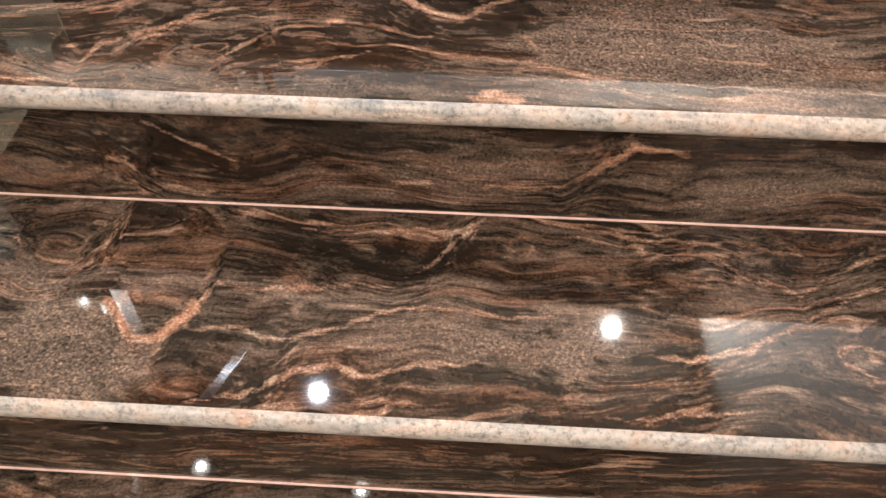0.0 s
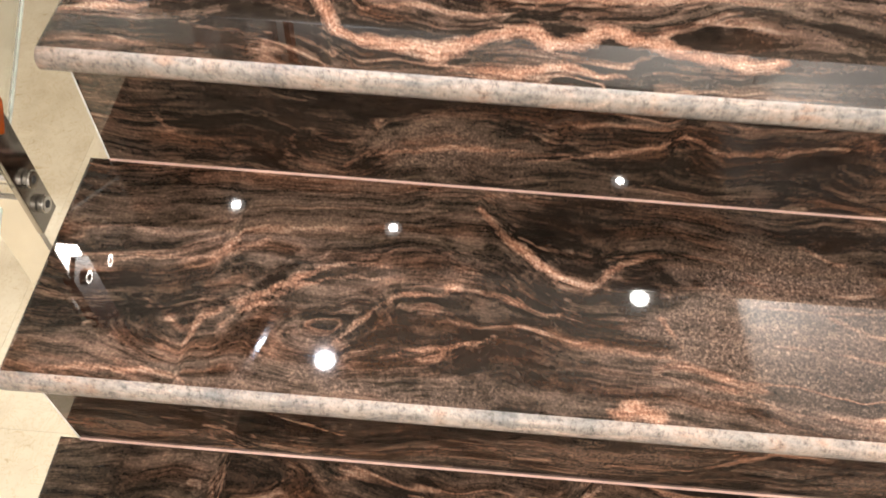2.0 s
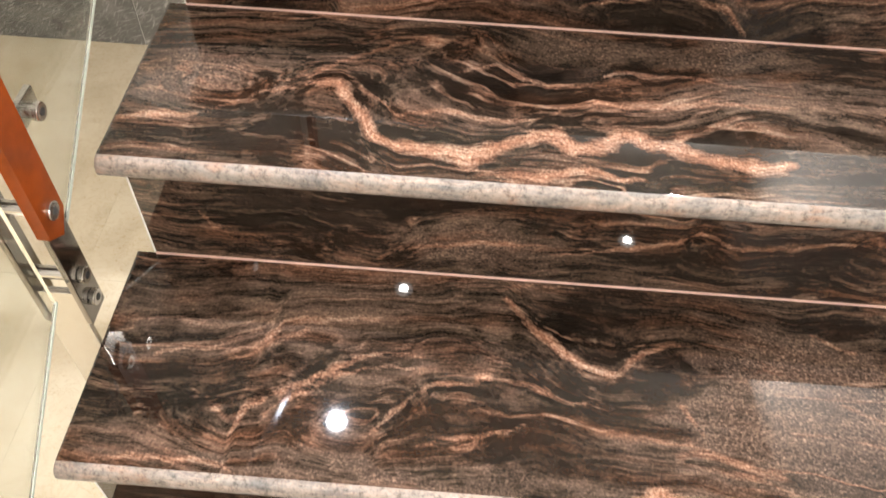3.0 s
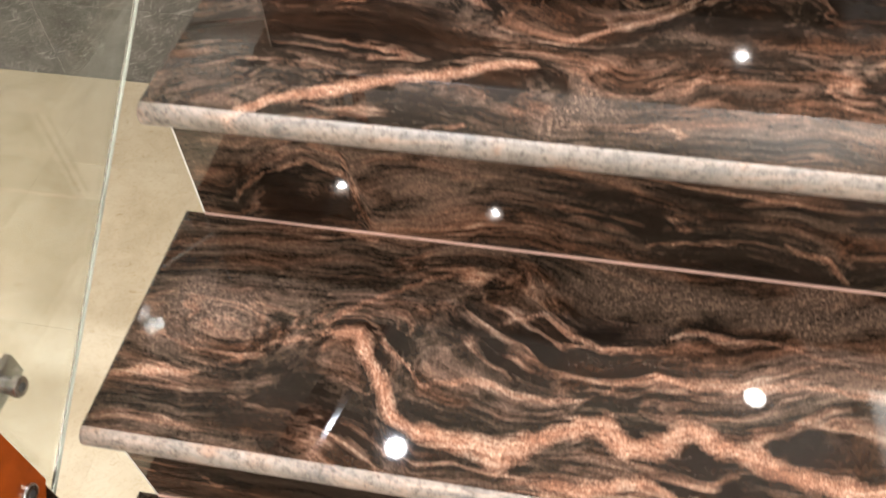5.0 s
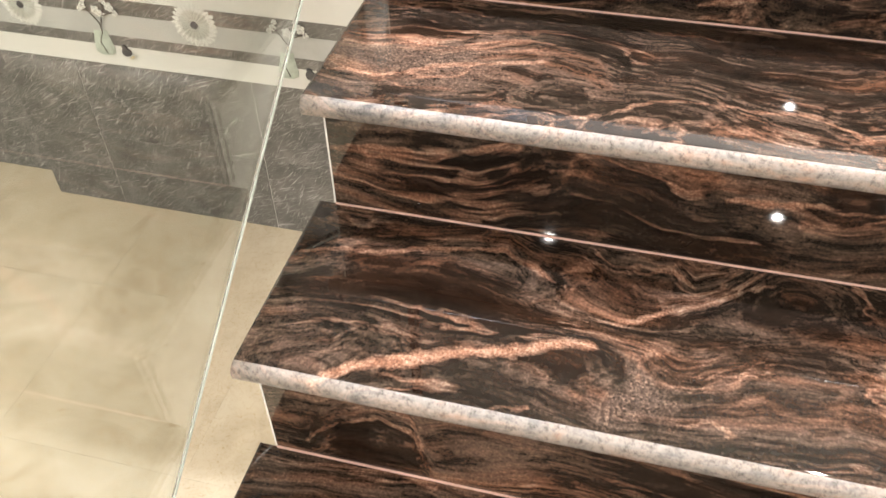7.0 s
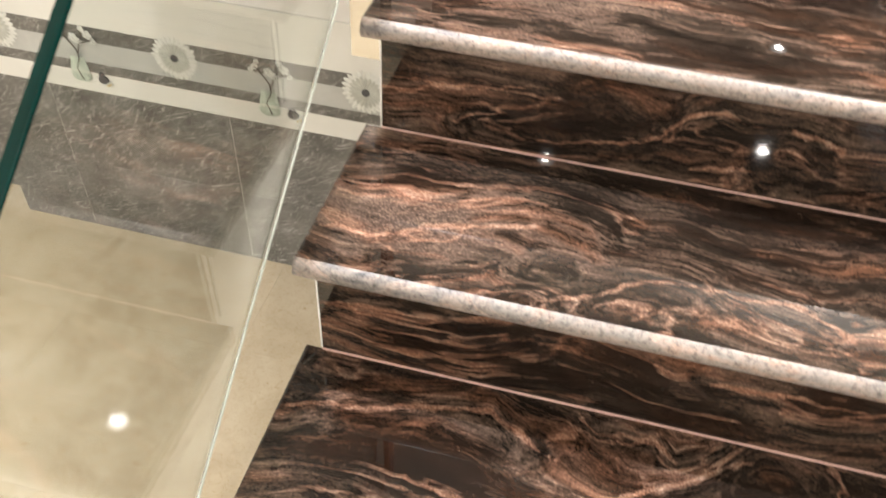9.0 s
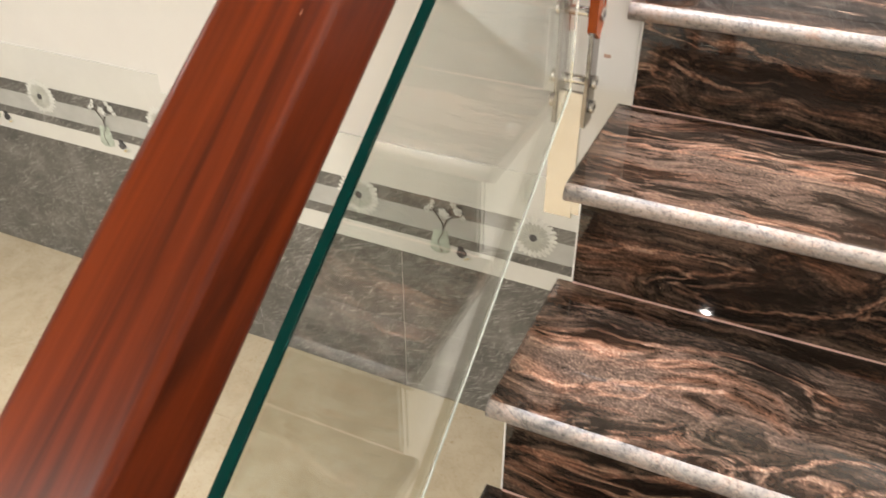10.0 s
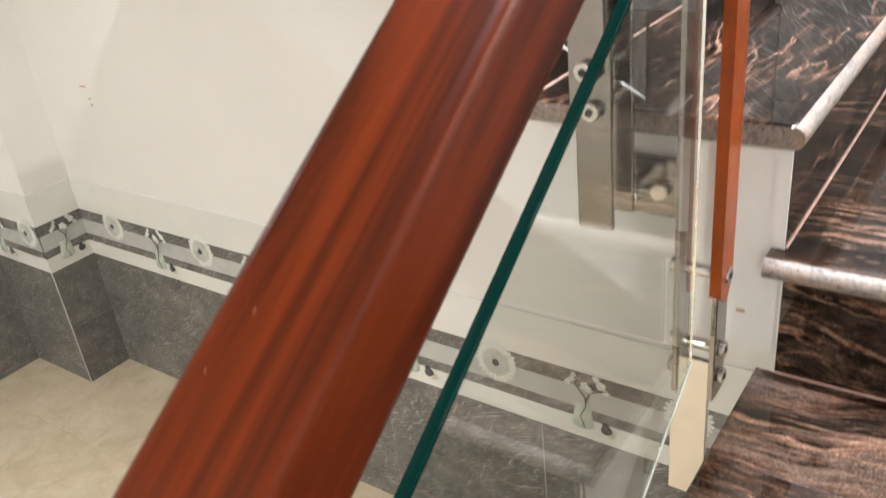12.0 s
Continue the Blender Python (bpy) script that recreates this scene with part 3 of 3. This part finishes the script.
cloud("tread", 4, 0.436, 0.169, 0.180, 0.031, -0.8)
cloud("tread", 4, 0.704, 0.113, 0.083, 0.028, -0.8)
cloud("tread", 4, 0.058, 0.154, 0.074, 0.048, 0.6)
cloud("tread", 4, 0.552, 0.251, 0.187, 0.030, 0.6)
cloud("tread", 4, 0.737, 0.266, 0.093, 0.035, 0.5)
cloud("tread", 3, 0.651, 0.166, 0.045, 0.020, -0.95)
cloud("tread", 3, 0.530, 0.238, 0.050, 0.032, -0.9)
cloud("tread", 3, 0.450, 0.117, 0.137, 0.041, -0.8)
cloud("tread", 3, 0.117, 0.114, 0.093, 0.048, -0.7)
cloud("tread", 3, 0.792, 0.178, 0.148, 0.085, 0.6)
cloud("tread", 3, 0.380, 0.024, 0.294, 0.015, 0.4)
cloud("riser", 4, 0.193, 0.066, 0.087, 0.043, -0.7)
cloud("riser", 4, 0.786, 0.055, 0.092, 0.037, -0.8)
cloud("riser", 4, 0.419, 0.052, 0.130, 0.043, 0.5)
cloud("tread", 5, 0.172, 0.157, 0.172, 0.056, -0.8)
cloud("tread", 5, 0.595, 0.176, 0.121, 0.045, -0.7)
cloud("tread", 5, 0.444, 0.065, 0.047, 0.047, 0.6)
cloud("riser", 5, 0.104, 0.039, 0.053, 0.055, -0.9)
cloud("riser", 5, 0.474, 0.079, 0.139, 0.043, -0.7)
cloud("riser", 6, 0.397, 0.029, 0.220, 0.051, -0.7)
cloud("tread", 6, 0.511, 0.249, 0.184, 0.067, -0.7)
cloud("tread", 6, 0.143, 0.099, 0.133, 0.084, 0.5)
cloud("tread", 6, 0.103, 0.241, 0.110, 0.035, -0.5)
cloud("riser", 7, 0.218, 0.057, 0.178, 0.027, -0.6)
cloud("riser", 6, 0.210, 0.091, 0.194, 0.054, -0.7)
cloud("tread", 2, 0.495, 0.218, 0.132, 0.033, -0.8)
cloud("tread", 2, 0.755, 0.176, 0.113, 0.031, -0.8)
cloud("tread", 2, 0.210, 0.061, 0.091, 0.060, 0.6)
cloud("tread", 2, 0.662, 0.103, 0.150, 0.042, 0.5)
cloud("tread", 2, 0.989, 0.109, 0.088, 0.041, 0.4)
cloud("riser", 3, 0.257, 0.093, 0.081, 0.037, -0.8)
cloud("riser", 3, 0.920, 0.066, 0.123, 0.057, 0.5)
cloud("tread", 7, 0.070, 0.142, 0.063, 0.075, -0.4)
cloud("riser", 8, 0.600, 0.080, 0.700, 0.120, -0.45)
cloud("tread", 7, 0.300, 0.120, 0.420, 0.140, 0.30)
cloud("tread", 7, 1.000, 0.140, 0.400, 0.200, -0.4)
cloud("tread", 6, 0.700, 0.120, 0.500, 0.200, -0.35)
cloud("tread", 8, 0.600, 0.400, 0.900, 0.700, -0.55)
cloud("riser", 7, 0.600, 0.080, 0.700, 0.120, -0.35)
cloud("riser", 6, 0.700, 0.070, 0.500, 0.100, -0.35)
cloud("tread", 3, 0.860, 0.100, 0.250, 0.110, 0.55)
cloud("tread", 2, 0.120, 0.080, 0.140, 0.100, 0.5)
cloud("riser", 3, 0.560, 0.070, 0.220, 0.050, 0.45)


stairs = thing("staircase", "staircase of dark brown granite treads with salmon veins", "staircase", kind="structure")
BODY = 0.024
body = [(-5 * GOING + 0.03, FLOOR)]
for k in range(-5, 9):
    body += [(k * GOING + OVER + 0.014, (k - 1) * RISE - 0.029), (k * GOING + OVER + 0.014, k * RISE - 0.029)]
body += [(BACK, 8 * RISE - 0.029), (BACK, 8 * RISE - 0.19), (8 * GOING + 0.1, 8 * RISE - 0.19), (-3 * GOING, FLOOR)]
part("concrete_body", prism(body, "x", BODY, WIDE), PAINT, stairs, "white painted plaster under the granite")
for k in range(-5, 9):
    y, z = k * GOING, k * RISE
    depth = GOING + OVER if k < 8 else BACK - y
    t = slab("tread", stairs, WIDE, depth, (TREAD, EDGE), VEINS.get(k, ()), TONES.get(k, ()), cell=0.004 if 0 < k < 8 else 0.02)
    t.location = (0, y, z)
    r = plate("riser", stairs, WIDE - BODY, RISE - 0.028 - 0.0015, TREAD, RVEINS.get(k, ()), RTONES.get(k, ()), cell=0.004 if 0 < k < 9 else 0.02)
    r.location = (BODY, y + OVER, z - RISE + 0.001)
    part("joint", boxed(BODY, WIDE, y + OVER - 0.0022, y + OVER + 0.002, z - RISE, z - RISE + 0.0018), GROUT, stairs)
    part("edge_joint", boxed(BODY - 0.0025, BODY + 0.0, y + OVER + 0.0, y + OVER + 0.005, z - RISE + 0.001, z - 0.029), WHITE_JOINT, stairs)

# the upper flight turns left over the landing
upper = thing("staircase", "upper staircase flight of dark granite treads over white plaster", "staircase", kind="structure")
SIDE = 2.286
X9 = 0.035
GOING2 = 0.31
XS = [X9] + [X9 - 0.36 - GOING2 * i for i in range(4)]
ub = [(X9 - OVER - 0.014, 8 * RISE - 0.165)]
for k in range(9, 14):
    x = XS[k - 9] - OVER - 0.014
    ub += [(x, (k - 1) * RISE - 0.028), (x, k * RISE - 0.028)]
ub += [(x - 1.1, 13 * RISE - 0.028), (x - 1.1, 13 * RISE - 0.2), (-1.72, 2.157), (-0.914, 1.690), (-0.112, 1.225)]
part("concrete_body", prism(ub, "y", SIDE, BACK), PAINT, upper, "white painted plaster side")
for k in range(9, 14):
    x, z = XS[k - 9], k * RISE
    t = slab("tread", upper, BACK - 2.258, XS[k - 9] - XS[k - 8] + OVER if k < 13 else 1.1, (TREAD, EDGE), tones=[(0.6, 0.2, 0.9, 0.4, -1.0)], cell=0.02)
    t.matrix_basis = pose(x, 2.258, z, 0, 0, 90)
    r = plate("riser", upper, BACK - SIDE, RISE - 0.0295, TREAD, tones=[(0.6, 0.08, 0.9, 0.2, -0.8)], cell=0.02)
    r.matrix_basis = pose(x - OVER, SIDE, z - RISE + 0.001, 0, 0, 90)
    part("plaster_edge", boxed(x - OVER - 0.02, x - OVER - 0.0008, SIDE - 0.003, SIDE, z - RISE - (0.16 if k == 9 else 0.0), z - 0.0285), PAINT, upper)
    part("joint", boxed(x - OVER - 0.002, x - OVER + 0.0022, SIDE, BACK, z - RISE, z - RISE + 0.0018), GROUT, upper)


# ---- railing ----
SLOPE = 0.678                                # of the rail and glass
GX = -0.060                                  # plane of the glass
LEAN_BACK = math.degrees(math.atan(SLOPE))


def line_z(y):
    return 0.97 + SLOPE * (y - 1.55)


def sloped(x0, x1, y0, y1, lo, hi):
    """A piece along the slope: from y0 to y1, between lo and hi above the line of the nosings."""
    return prism([(y0, line_z(y0) + lo), (y1, line_z(y1) + lo), (y1, line_z(y1) + hi), (y0, line_z(y0) + hi)], "x", x0, x1)


railing = thing("railing", "glass balustrade with a polished reddish timber handrail on steel posts", "railing")
C = math.cos(math.atan(SLOPE))
sec = [(-0.116, 0.654), (-0.1205, 0.660), (-0.1225, 0.740), (-0.1215, 0.747), (-0.1185, 0.7508), (-0.1130, 0.7515), (-0.0495, 0.7385), (-0.0440, 0.7368),
       (-0.0405, 0.7338), (-0.0385, 0.7295), (-0.0375, 0.7240), (-0.0292, 0.6680), (-0.0305, 0.6610), (-0.0350, 0.6550)]
hb = bmesh.new()
Y0, Y1, NS = -2.75, 0.80, 24
rings = []
for i in range(NS + 1):
    y = Y0 + (Y1 - Y0) * i / NS
    rings.append([hb.verts.new((x, y, (z - 0.70) * C)) for x, z in sec])
for a, b in zip(rings, rings[1:]):
    for i in range(len(sec)):
        j = (i + 1) % len(sec)
        f = hb.faces.new((a[i], a[j], b[j], b[i]))
        f.smooth = math.hypot(sec[i][0] - sec[j][0], sec[i][1] - sec[j][1]) < 0.0125
hb.faces.new(rings[0])
hb.faces.new(rings[-1])
bmesh.ops.recalc_face_normals(hb, faces=hb.faces)
rail = part("handrail", hb, TIMBER, railing, "polished reddish timber handrail")
rail.matrix_basis = pose(0, 1.55, line_z(1.55) + 0.70, LEAN_BACK)
NICK = plain("pale_nick", (0.42, 0.22, 0.13), 0.6, stain=0.1)
for nx, ny, long in ((-0.0953, 1.5546, 0.004), (-0.0562, 1.4607, 0.005), (-0.1047, 1.5211, 0.002)):
    ly, lz = (ny - 1.55) / C, (0.7515 - (nx + 0.113) * 0.205 - 0.70) * C
    part("nick", boxed(nx - 0.0002, nx + 0.0002, ly - long / 2, ly + long / 2, lz - 0.003, lz + 0.0002), NICK, rail, "small pale nick in the varnish")
for y0, y1 in ((-1.1, -0.07), (0.0, 1.03), (1.09, 2.15)):
    top, low = 0.5375, lambda y: 0.893 + 0.652 * (y - 1.55)
    g = part("glass_panel", prism([(y0, low(y0)), (y1, low(y1)), (y1, line_z(y1) + top), (y0, line_z(y0) + top)], "x", GX - 0.006, GX + 0.006), GLASS, railing, "clear glass panel with green edges")
    part("glass_edge", sloped(GX - 0.0050, GX + 0.0050, y0, y1, top, top + 0.004), GLASS_EDGE, g, "dark green polished top edge")
    # an added pale strip paints the bright line along the lower edge
    part("ground_bevel", prism([(y0, low(y0)), (y1, low(y1)), (y1, low(y1) + 0.005), (y0, low(y0) + 0.005)], "x", GX + 0.0061, GX + 0.0072), EDGE_GLINT, g, "pale strip painted as the bright line of the glass edge")


def bolt(parent, a, b, radius=0.011):
    """A round bolt head on a thinner shank; a dark hex plug paints its socket's shade."""
    a, b = Vector(a), Vector(b)
    way = (b - a).normalized()
    bm = rod(a, b - way * 0.008, radius * 0.75)
    for at in (b - way * 0.008, a + way * 0.0):
        tmp = bpy.data.meshes.new("tmp")
        r = rod(at, at + way * 0.008, radius, 20, 0.0015)
        r.to_mesh(tmp)
        r.free()
        bm.from_mesh(tmp)
        bpy.data.meshes.remove(tmp)
    ob = part("bolt", bm, STEEL, parent)
    return part("socket", rod(b - way * 0.002, b + way * 0.0006, radius * 0.45, 6), SHADE, ob)


def post(parent, y, z, top, clip):
    """A pair of steel bars either side of the glass, faced with timber above."""
    p = thing("post", "", "")
    p.parent = parent
    part("steel_bar", boxed(-0.043, -0.035, y - 0.021, y + 0.021, z - 0.16, z + 0.05, bevel=0.0015), DARK_STEEL, p)
    part("steel_bar", boxed(-0.102, -0.094, y - 0.021, y + 0.021, z - 0.16, top, bevel=0.0015), DARK_STEEL, p)
    part("timber_facing", prism([(y - 0.0225, z + 0.004), (y + 0.002, z - 0.014), (y + 0.0225, z + 0.012), (y + 0.0225, top + 0.0225 * SLOPE), (y - 0.0225, top - 0.0225 * SLOPE)],
                                "x", -0.046, -0.0315), TIMBER_POST, p, "orange-brown varnished timber facing")
    part("base_bar", boxed(-0.094, -0.043, y - 0.018, y - 0.010, z - 0.34, z - 0.10, bevel=0.001), STEEL, p)
    for dz in (0.028, -0.085, -0.128):
        bolt(p, (-0.112, y, z + dz), (-0.027, y, z + dz))
    if clip:
        bolt(p, (-0.076, y + 0.075, z + 0.10), (-0.044, y + 0.075, z + 0.10))
        part("side_bar", boxed(-0.076, -0.068, y - 0.01, y + 0.10, z + 0.085, z + 0.115, bevel=0.001), STEEL, p)
    part("bracket", boxed(-0.043, BODY, y - 0.02, y + 0.02, z - 0.33, z - 0.29, bevel=0.001), STEEL, p)
    return p


for py, drop in ((1.066, 0.009), (2.205, -0.050), (-0.08, 0.03)):
    post(railing, py, line_z(py) + drop, line_z(py) + 0.658, py < 2)

# the first post and glass of the upper flight
rail_up = thing("railing", "steel post and clear glass on the upper flight's side", "railing")
up = thing("post", "", "")
up.parent = rail_up
for y0 in (2.150, 2.212):
    part("steel_bar", boxed(-0.217, -0.170, y0, y0 + 0.008, 1.452, 2.05, bevel=0.0015), DARK_STEEL, up)
part("base_plate", boxed(-0.212, -0.132, SIDE - 0.012, SIDE, 1.422, 1.508, bevel=0.0015), DARK_STEEL, up)
part("spacer", rod((-0.185, 2.222, 1.468), (-0.185, SIDE - 0.008, 1.468), 0.016, 18, 0.002), STEEL, up)
part("spacer", rod((-0.155, 2.262, 1.463), (-0.155, SIDE - 0.006, 1.463), 0.013, 18, 0.002), STEEL, up)
for bz in (1.612, 1.660):
    bolt(up, (-0.193, 2.225, bz), (-0.193, 2.138, bz), 0.012)
part("glass_panel", prism([(-0.14, 1.62), (-1.3, 2.28), (-1.3, 2.88), (-0.14, 2.22)], "y", 2.180, 2.190), GLASS, rail_up)

# ---- lamps ----
EMIT, en, el, ep = material("lamp_glow")
ep.inputs["Base Color"].default_value = (1, 1, 1, 1)
ep.inputs["Emission Color"].default_value = (1, 0.97, 0.92, 1)
ep.inputs["Emission Strength"].default_value = 30
# the two fill lights on the left get the same fitting
for sx, sy, watts in SPOTS:
    d = thing("downlight", "round white recessed ceiling downlight, lit; two are added fill", "downlight", "ceiling downlights", at=(sx, sy, CEIL))
    part("lens", rod((0, 0, -0.012), (0, 0, -0.004), 0.047, 24), EMIT, d)
    part("rim", rod((0, 0, -0.010), (0, 0, 0.0), 0.055, 24, 0.002), CERAMIC, d)

# ---- floor tiles and dado ----
TW = 0.8
for i in range(-7, 3):
    for j in range(-5, 6):
        x0, y0 = i * TW - 0.15, j * TW - 0.2
        x1, y1 = min(x0 + TW, WIDE), min(y0 + TW, BACK_FAR)
        x0, y0 = max(x0, LEFT_WALL), max(y0, FRONT_WALL)
        if x1 - x0 < 0.02 or y1 - y0 < 0.02:
            continue
        part("tile", boxed(x0 + 0.0004, x1 - 0.0004, y0 + 0.0004, y1 - 0.0004, FLOOR - 0.012, FLOOR), MARBLE, floor)

DADO = -0.24
BAND = 0.27


def dado(wall, axis, face, a, b, joints, toward):
    """Two rows of grey tiles with a border strip, on the wall whose face lies at face, from a to b along it."""
    cuts = [a] + [c for c in joints if a + 0.02 < c < b - 0.02] + [b]

    def put(name, u0, u1, z0, z1, t, mat, label=""):
        f0, f1 = sorted((face, face + toward * t))
        args = (u0, u1, f0, f1) if axis == "y" else (f0, f1, u0, u1)
        return part(name, boxed(*args, z0, z1), mat, wall, label)

    mid = (FLOOR + DADO) / 2
    for u0, u1 in zip(cuts, cuts[1:]):
        for z0, z1 in ((FLOOR, mid), (mid, DADO)):
            put("tile", u0 + 0.0015, u1 - 0.0015, z0 + 0.001, z1 - 0.001, 0.010, SLATE)
    put("tile_bed", a, b, FLOOR, DADO, 0.008, WHITE_JOINT)
    put("border", a, b, DADO, BAND, 0.010, CERAMIC, "white glazed border tile")
    put("border_band", a, b, -0.098, 0.002, 0.0113, GREY_BAND, "pale grey band of the border")
    put("border_line", a, b, -0.144, -0.097, 0.0122, SLATE, "dark grey line of the border")
    put("border_line", a, b, 0.001, 0.067, 0.0122, SLATE, "dark grey line of the border")


dado(wall_back, "y", BACK, -2.3, BODY, [-1.935, -1.12, -0.32], -1)
dado(wall_back_far, "y", BACK_FAR, -4.385, -2.3, [-3.2], -1)
dado(pilaster, "y", 3.40, LEFT_WALL, -4.385, [], -1)
dado(pilaster, "x", -4.385, 3.39, BACK_FAR, [], 1)
dado(wall_left, "x", LEFT_WALL, FRONT_WALL, 3.39, [2.6, 1.8, 1.0, 0.2, -0.6, -1.4, -2.2], 1)


part("paint_chip", boxed(-0.040, -0.028, SIDE - 0.0012, SIDE, 1.290, 1.296, bevel=0.0004), CHIP, upper, "small reddish chip in the paint")
# the dado climbs with the upper flight and runs along the landing
for x0, x1, z0 in ((X9, 0.82, 8 * RISE), (0.82, WIDE, 8 * RISE), *((XS[i + 1], XS[i], (9 + i) * RISE) for i in range(4))):
    for z1, z2 in ((z0 + 0.002, z0 + 0.40), (z0 + 0.402, z0 + 0.80)):
        part("tile", boxed(x0 + 0.001, x1 - 0.001, BACK - 0.010, BACK, z1, z2), SLATE, wall_back)


# ---- raised motifs of the border, drawn in the plane x, z with y towards the wall ----
def disc(bm, x, z, rx, rz, y0, y1, segments=10):
    lo = [bm.verts.new((x + rx * math.cos(6.2832 * i / segments), y1, z + rz * math.sin(6.2832 * i / segments))) for i in range(segments)]
    hi = [bm.verts.new((x + 0.85 * rx * math.cos(6.2832 * i / segments), y0, z + 0.85 * rz * math.sin(6.2832 * i / segments))) for i in range(segments)]
    bm.faces.new(hi)
    for i in range(segments):
        j = (i + 1) % segments
        bm.faces.new((lo[i], lo[j], hi[j], hi[i]))


def petals(radius, inner, count, width, turn, y0, y1):
    bm = bmesh.new()
    for i in range(count):
        a = 6.2832 * (i + turn) / count
        u, w = Vector((math.cos(a), 0, math.sin(a))), Vector((-math.sin(a), 0, math.cos(a)))
        r = radius * (0.93 + 0.1 * random.random())
        rim = [u * inner - w * width * 0.4, u * (r * 0.72) - w * width, u * (r * 0.93) - w * width * 0.55, u * r, u * (r * 0.93) + w * width * 0.55, u * (r * 0.72) + w * width, u * inner + w * width * 0.4]
        base = [bm.verts.new(v + Vector((0, y1, 0))) for v in rim]
        tip = [bm.verts.new(u * inner + Vector((0, y0, 0))), bm.verts.new(u * (r * 0.75) + Vector((0, y0, 0)))]
        bm.faces.new((base[0], base[1], tip[1], tip[0]))
        bm.faces.new((base[1], base[2], base[3], tip[1]))
        bm.faces.new((base[3], base[4], base[5], tip[1]))
        bm.faces.new((base[5], base[6], tip[0], tip[1]))
    bmesh.ops.recalc_face_normals(bm, faces=bm.faces)
    return bm


def flower(wall, m):
    f = part("flower", petals(0.100, 0.030, 26, 0.0125, 0, -0.0045, -0.0005), PETAL, wall, "white daisy relief on the border tile")
    f.matrix_basis = m
    part("inner_petals", petals(0.070, 0.012, 22, 0.009, 0.5, -0.008, -0.0045), PETAL_IN, f)
    c = bmesh.new()
    disc(c, 0, 0, 0.017, 0.017, -0.0105, -0.006, 16)
    part("flower_centre", c, HEART, f, "dark centre")
    return f


def vase(wall, m):
    b = bmesh.new()
    prof = [(-0.160, 0.030), (-0.150, 0.044), (-0.130, 0.046), (-0.100, 0.040), (-0.070, 0.034), (-0.045, 0.032)]
    rows = []
    for z, w in prof:
        rows.append([b.verts.new((0.004 * z * 10 + w * s, -0.007 * math.sqrt(max(0, 1 - s * s)) - 0.001, z)) for s in (-1, -0.75, -0.4, 0, 0.4, 0.75, 1)])
    for r0, r1 in zip(rows, rows[1:]):
        for i in range(6):
            q = b.faces.new((r0[i], r0[i + 1], r1[i + 1], r1[i]))
            q.smooth = True
    bmesh.ops.recalc_face_normals(b, faces=b.faces)
    ob = part("vase", b, VASE, wall, "pale green vase relief with a blossom branch")
    ob.matrix_basis = m
    for path in (((0.006, -0.15), (-0.012, -0.10), (0.012, -0.05), (0.010, -0.01), (-0.018, 0.03), (-0.05, 0.07)), ((0.012, -0.03), (0.03, 0.02), (0.05, 0.055), (0.045, 0.09)), ((0.03, 0.02), (0.075, 0.04), (0.10, 0.05))):
        cu = bpy.data.curves.new("branch", "CURVE")
        cu.dimensions, cu.bevel_depth, cu.bevel_resolution = "3D", 0.0022, 2
        sp = cu.splines.new("POLY")
        sp.points.add(len(path) - 1)
        for pt, (x, z) in zip(sp.points, path):
            pt.co = (x, -0.008, z, 1)
        br = new("branch", cu)
        cu.materials.append(TWIG)
        br.parent = ob
    for x, z, r in ((0.01, 0.045, 0.022), (0.03, 0.03, 0.017), (-0.045, 0.06, 0.017), (-0.062, 0.045, 0.013), (0.075, 0.065, 0.022), (0.095, 0.04, 0.015), (0.055, 0.09, 0.016), (-0.035, 0.085, 0.012)):
        c = petals(r, 0.002, 5, r * 0.42, random.random(), -0.012, -0.007)
        bl = part("blossom", c, PETAL, ob)
        bl.location = (x, 0, z)
    c = bmesh.new()
    disc(c, 0.092, -0.140, 0.024, 0.022, -0.006, -0.0005, 12)
    disc(c, 0.088, -0.115, 0.014, 0.009, -0.006, -0.0005, 10)
    part("pebbles", c, HEART, ob, "dark stacked pebbles")
    for x, z in ((0.112, -0.160), (0.124, -0.152)):
        bl = part("blossom", petals(0.012, 0.003, 5, 0.005, 0.2, -0.010, -0.006), PETAL, ob)
        bl.location = (x, 0, z)
        c = bmesh.new()
        disc(c, x, z, 0.004, 0.004, -0.012, -0.009, 8)
        part("blossom_eye", c, YELLOW, ob)
    return ob


FACE, FACE_FAR = BACK - 0.0123, BACK_FAR - 0.0123
for fx in (-0.525, -1.310, -2.09):
    flower(wall_back, pose(fx, FACE, 0.0))
for vx in (-0.93, -1.75):
    vase(wall_back, pose(vx, FACE, -0.03))
for fx in (-2.47, -3.26, -4.05):
    flower(wall_back_far, pose(fx, FACE_FAR, 0.01))
for vx in (-2.86, -3.66):
    vase(wall_back_far, pose(vx, FACE_FAR, -0.03))
vase(pilaster, pose(-4.385 + 0.0123, 3.53, -0.03, 0, 0, 90))
flower(pilaster, pose(-4.50, 3.40 - 0.0123, 0.01))
vase(pilaster, pose(-4.86, 3.40 - 0.0123, -0.03))
# small chips in the paint
for cx, cz, w, h in ((-3.93, 0.865, 0.055, 0.008), (-3.90, 0.80, 0.018, 0.010), (-3.895, 0.765, 0.014, 0.014)):
    part("paint_chip", boxed(cx - w / 2, cx + w / 2, BACK_FAR - 0.0015, BACK_FAR, cz - h / 2, cz + h / 2, bevel=0.0005), CHIP, wall_back_far, "small reddish chip in the paint")
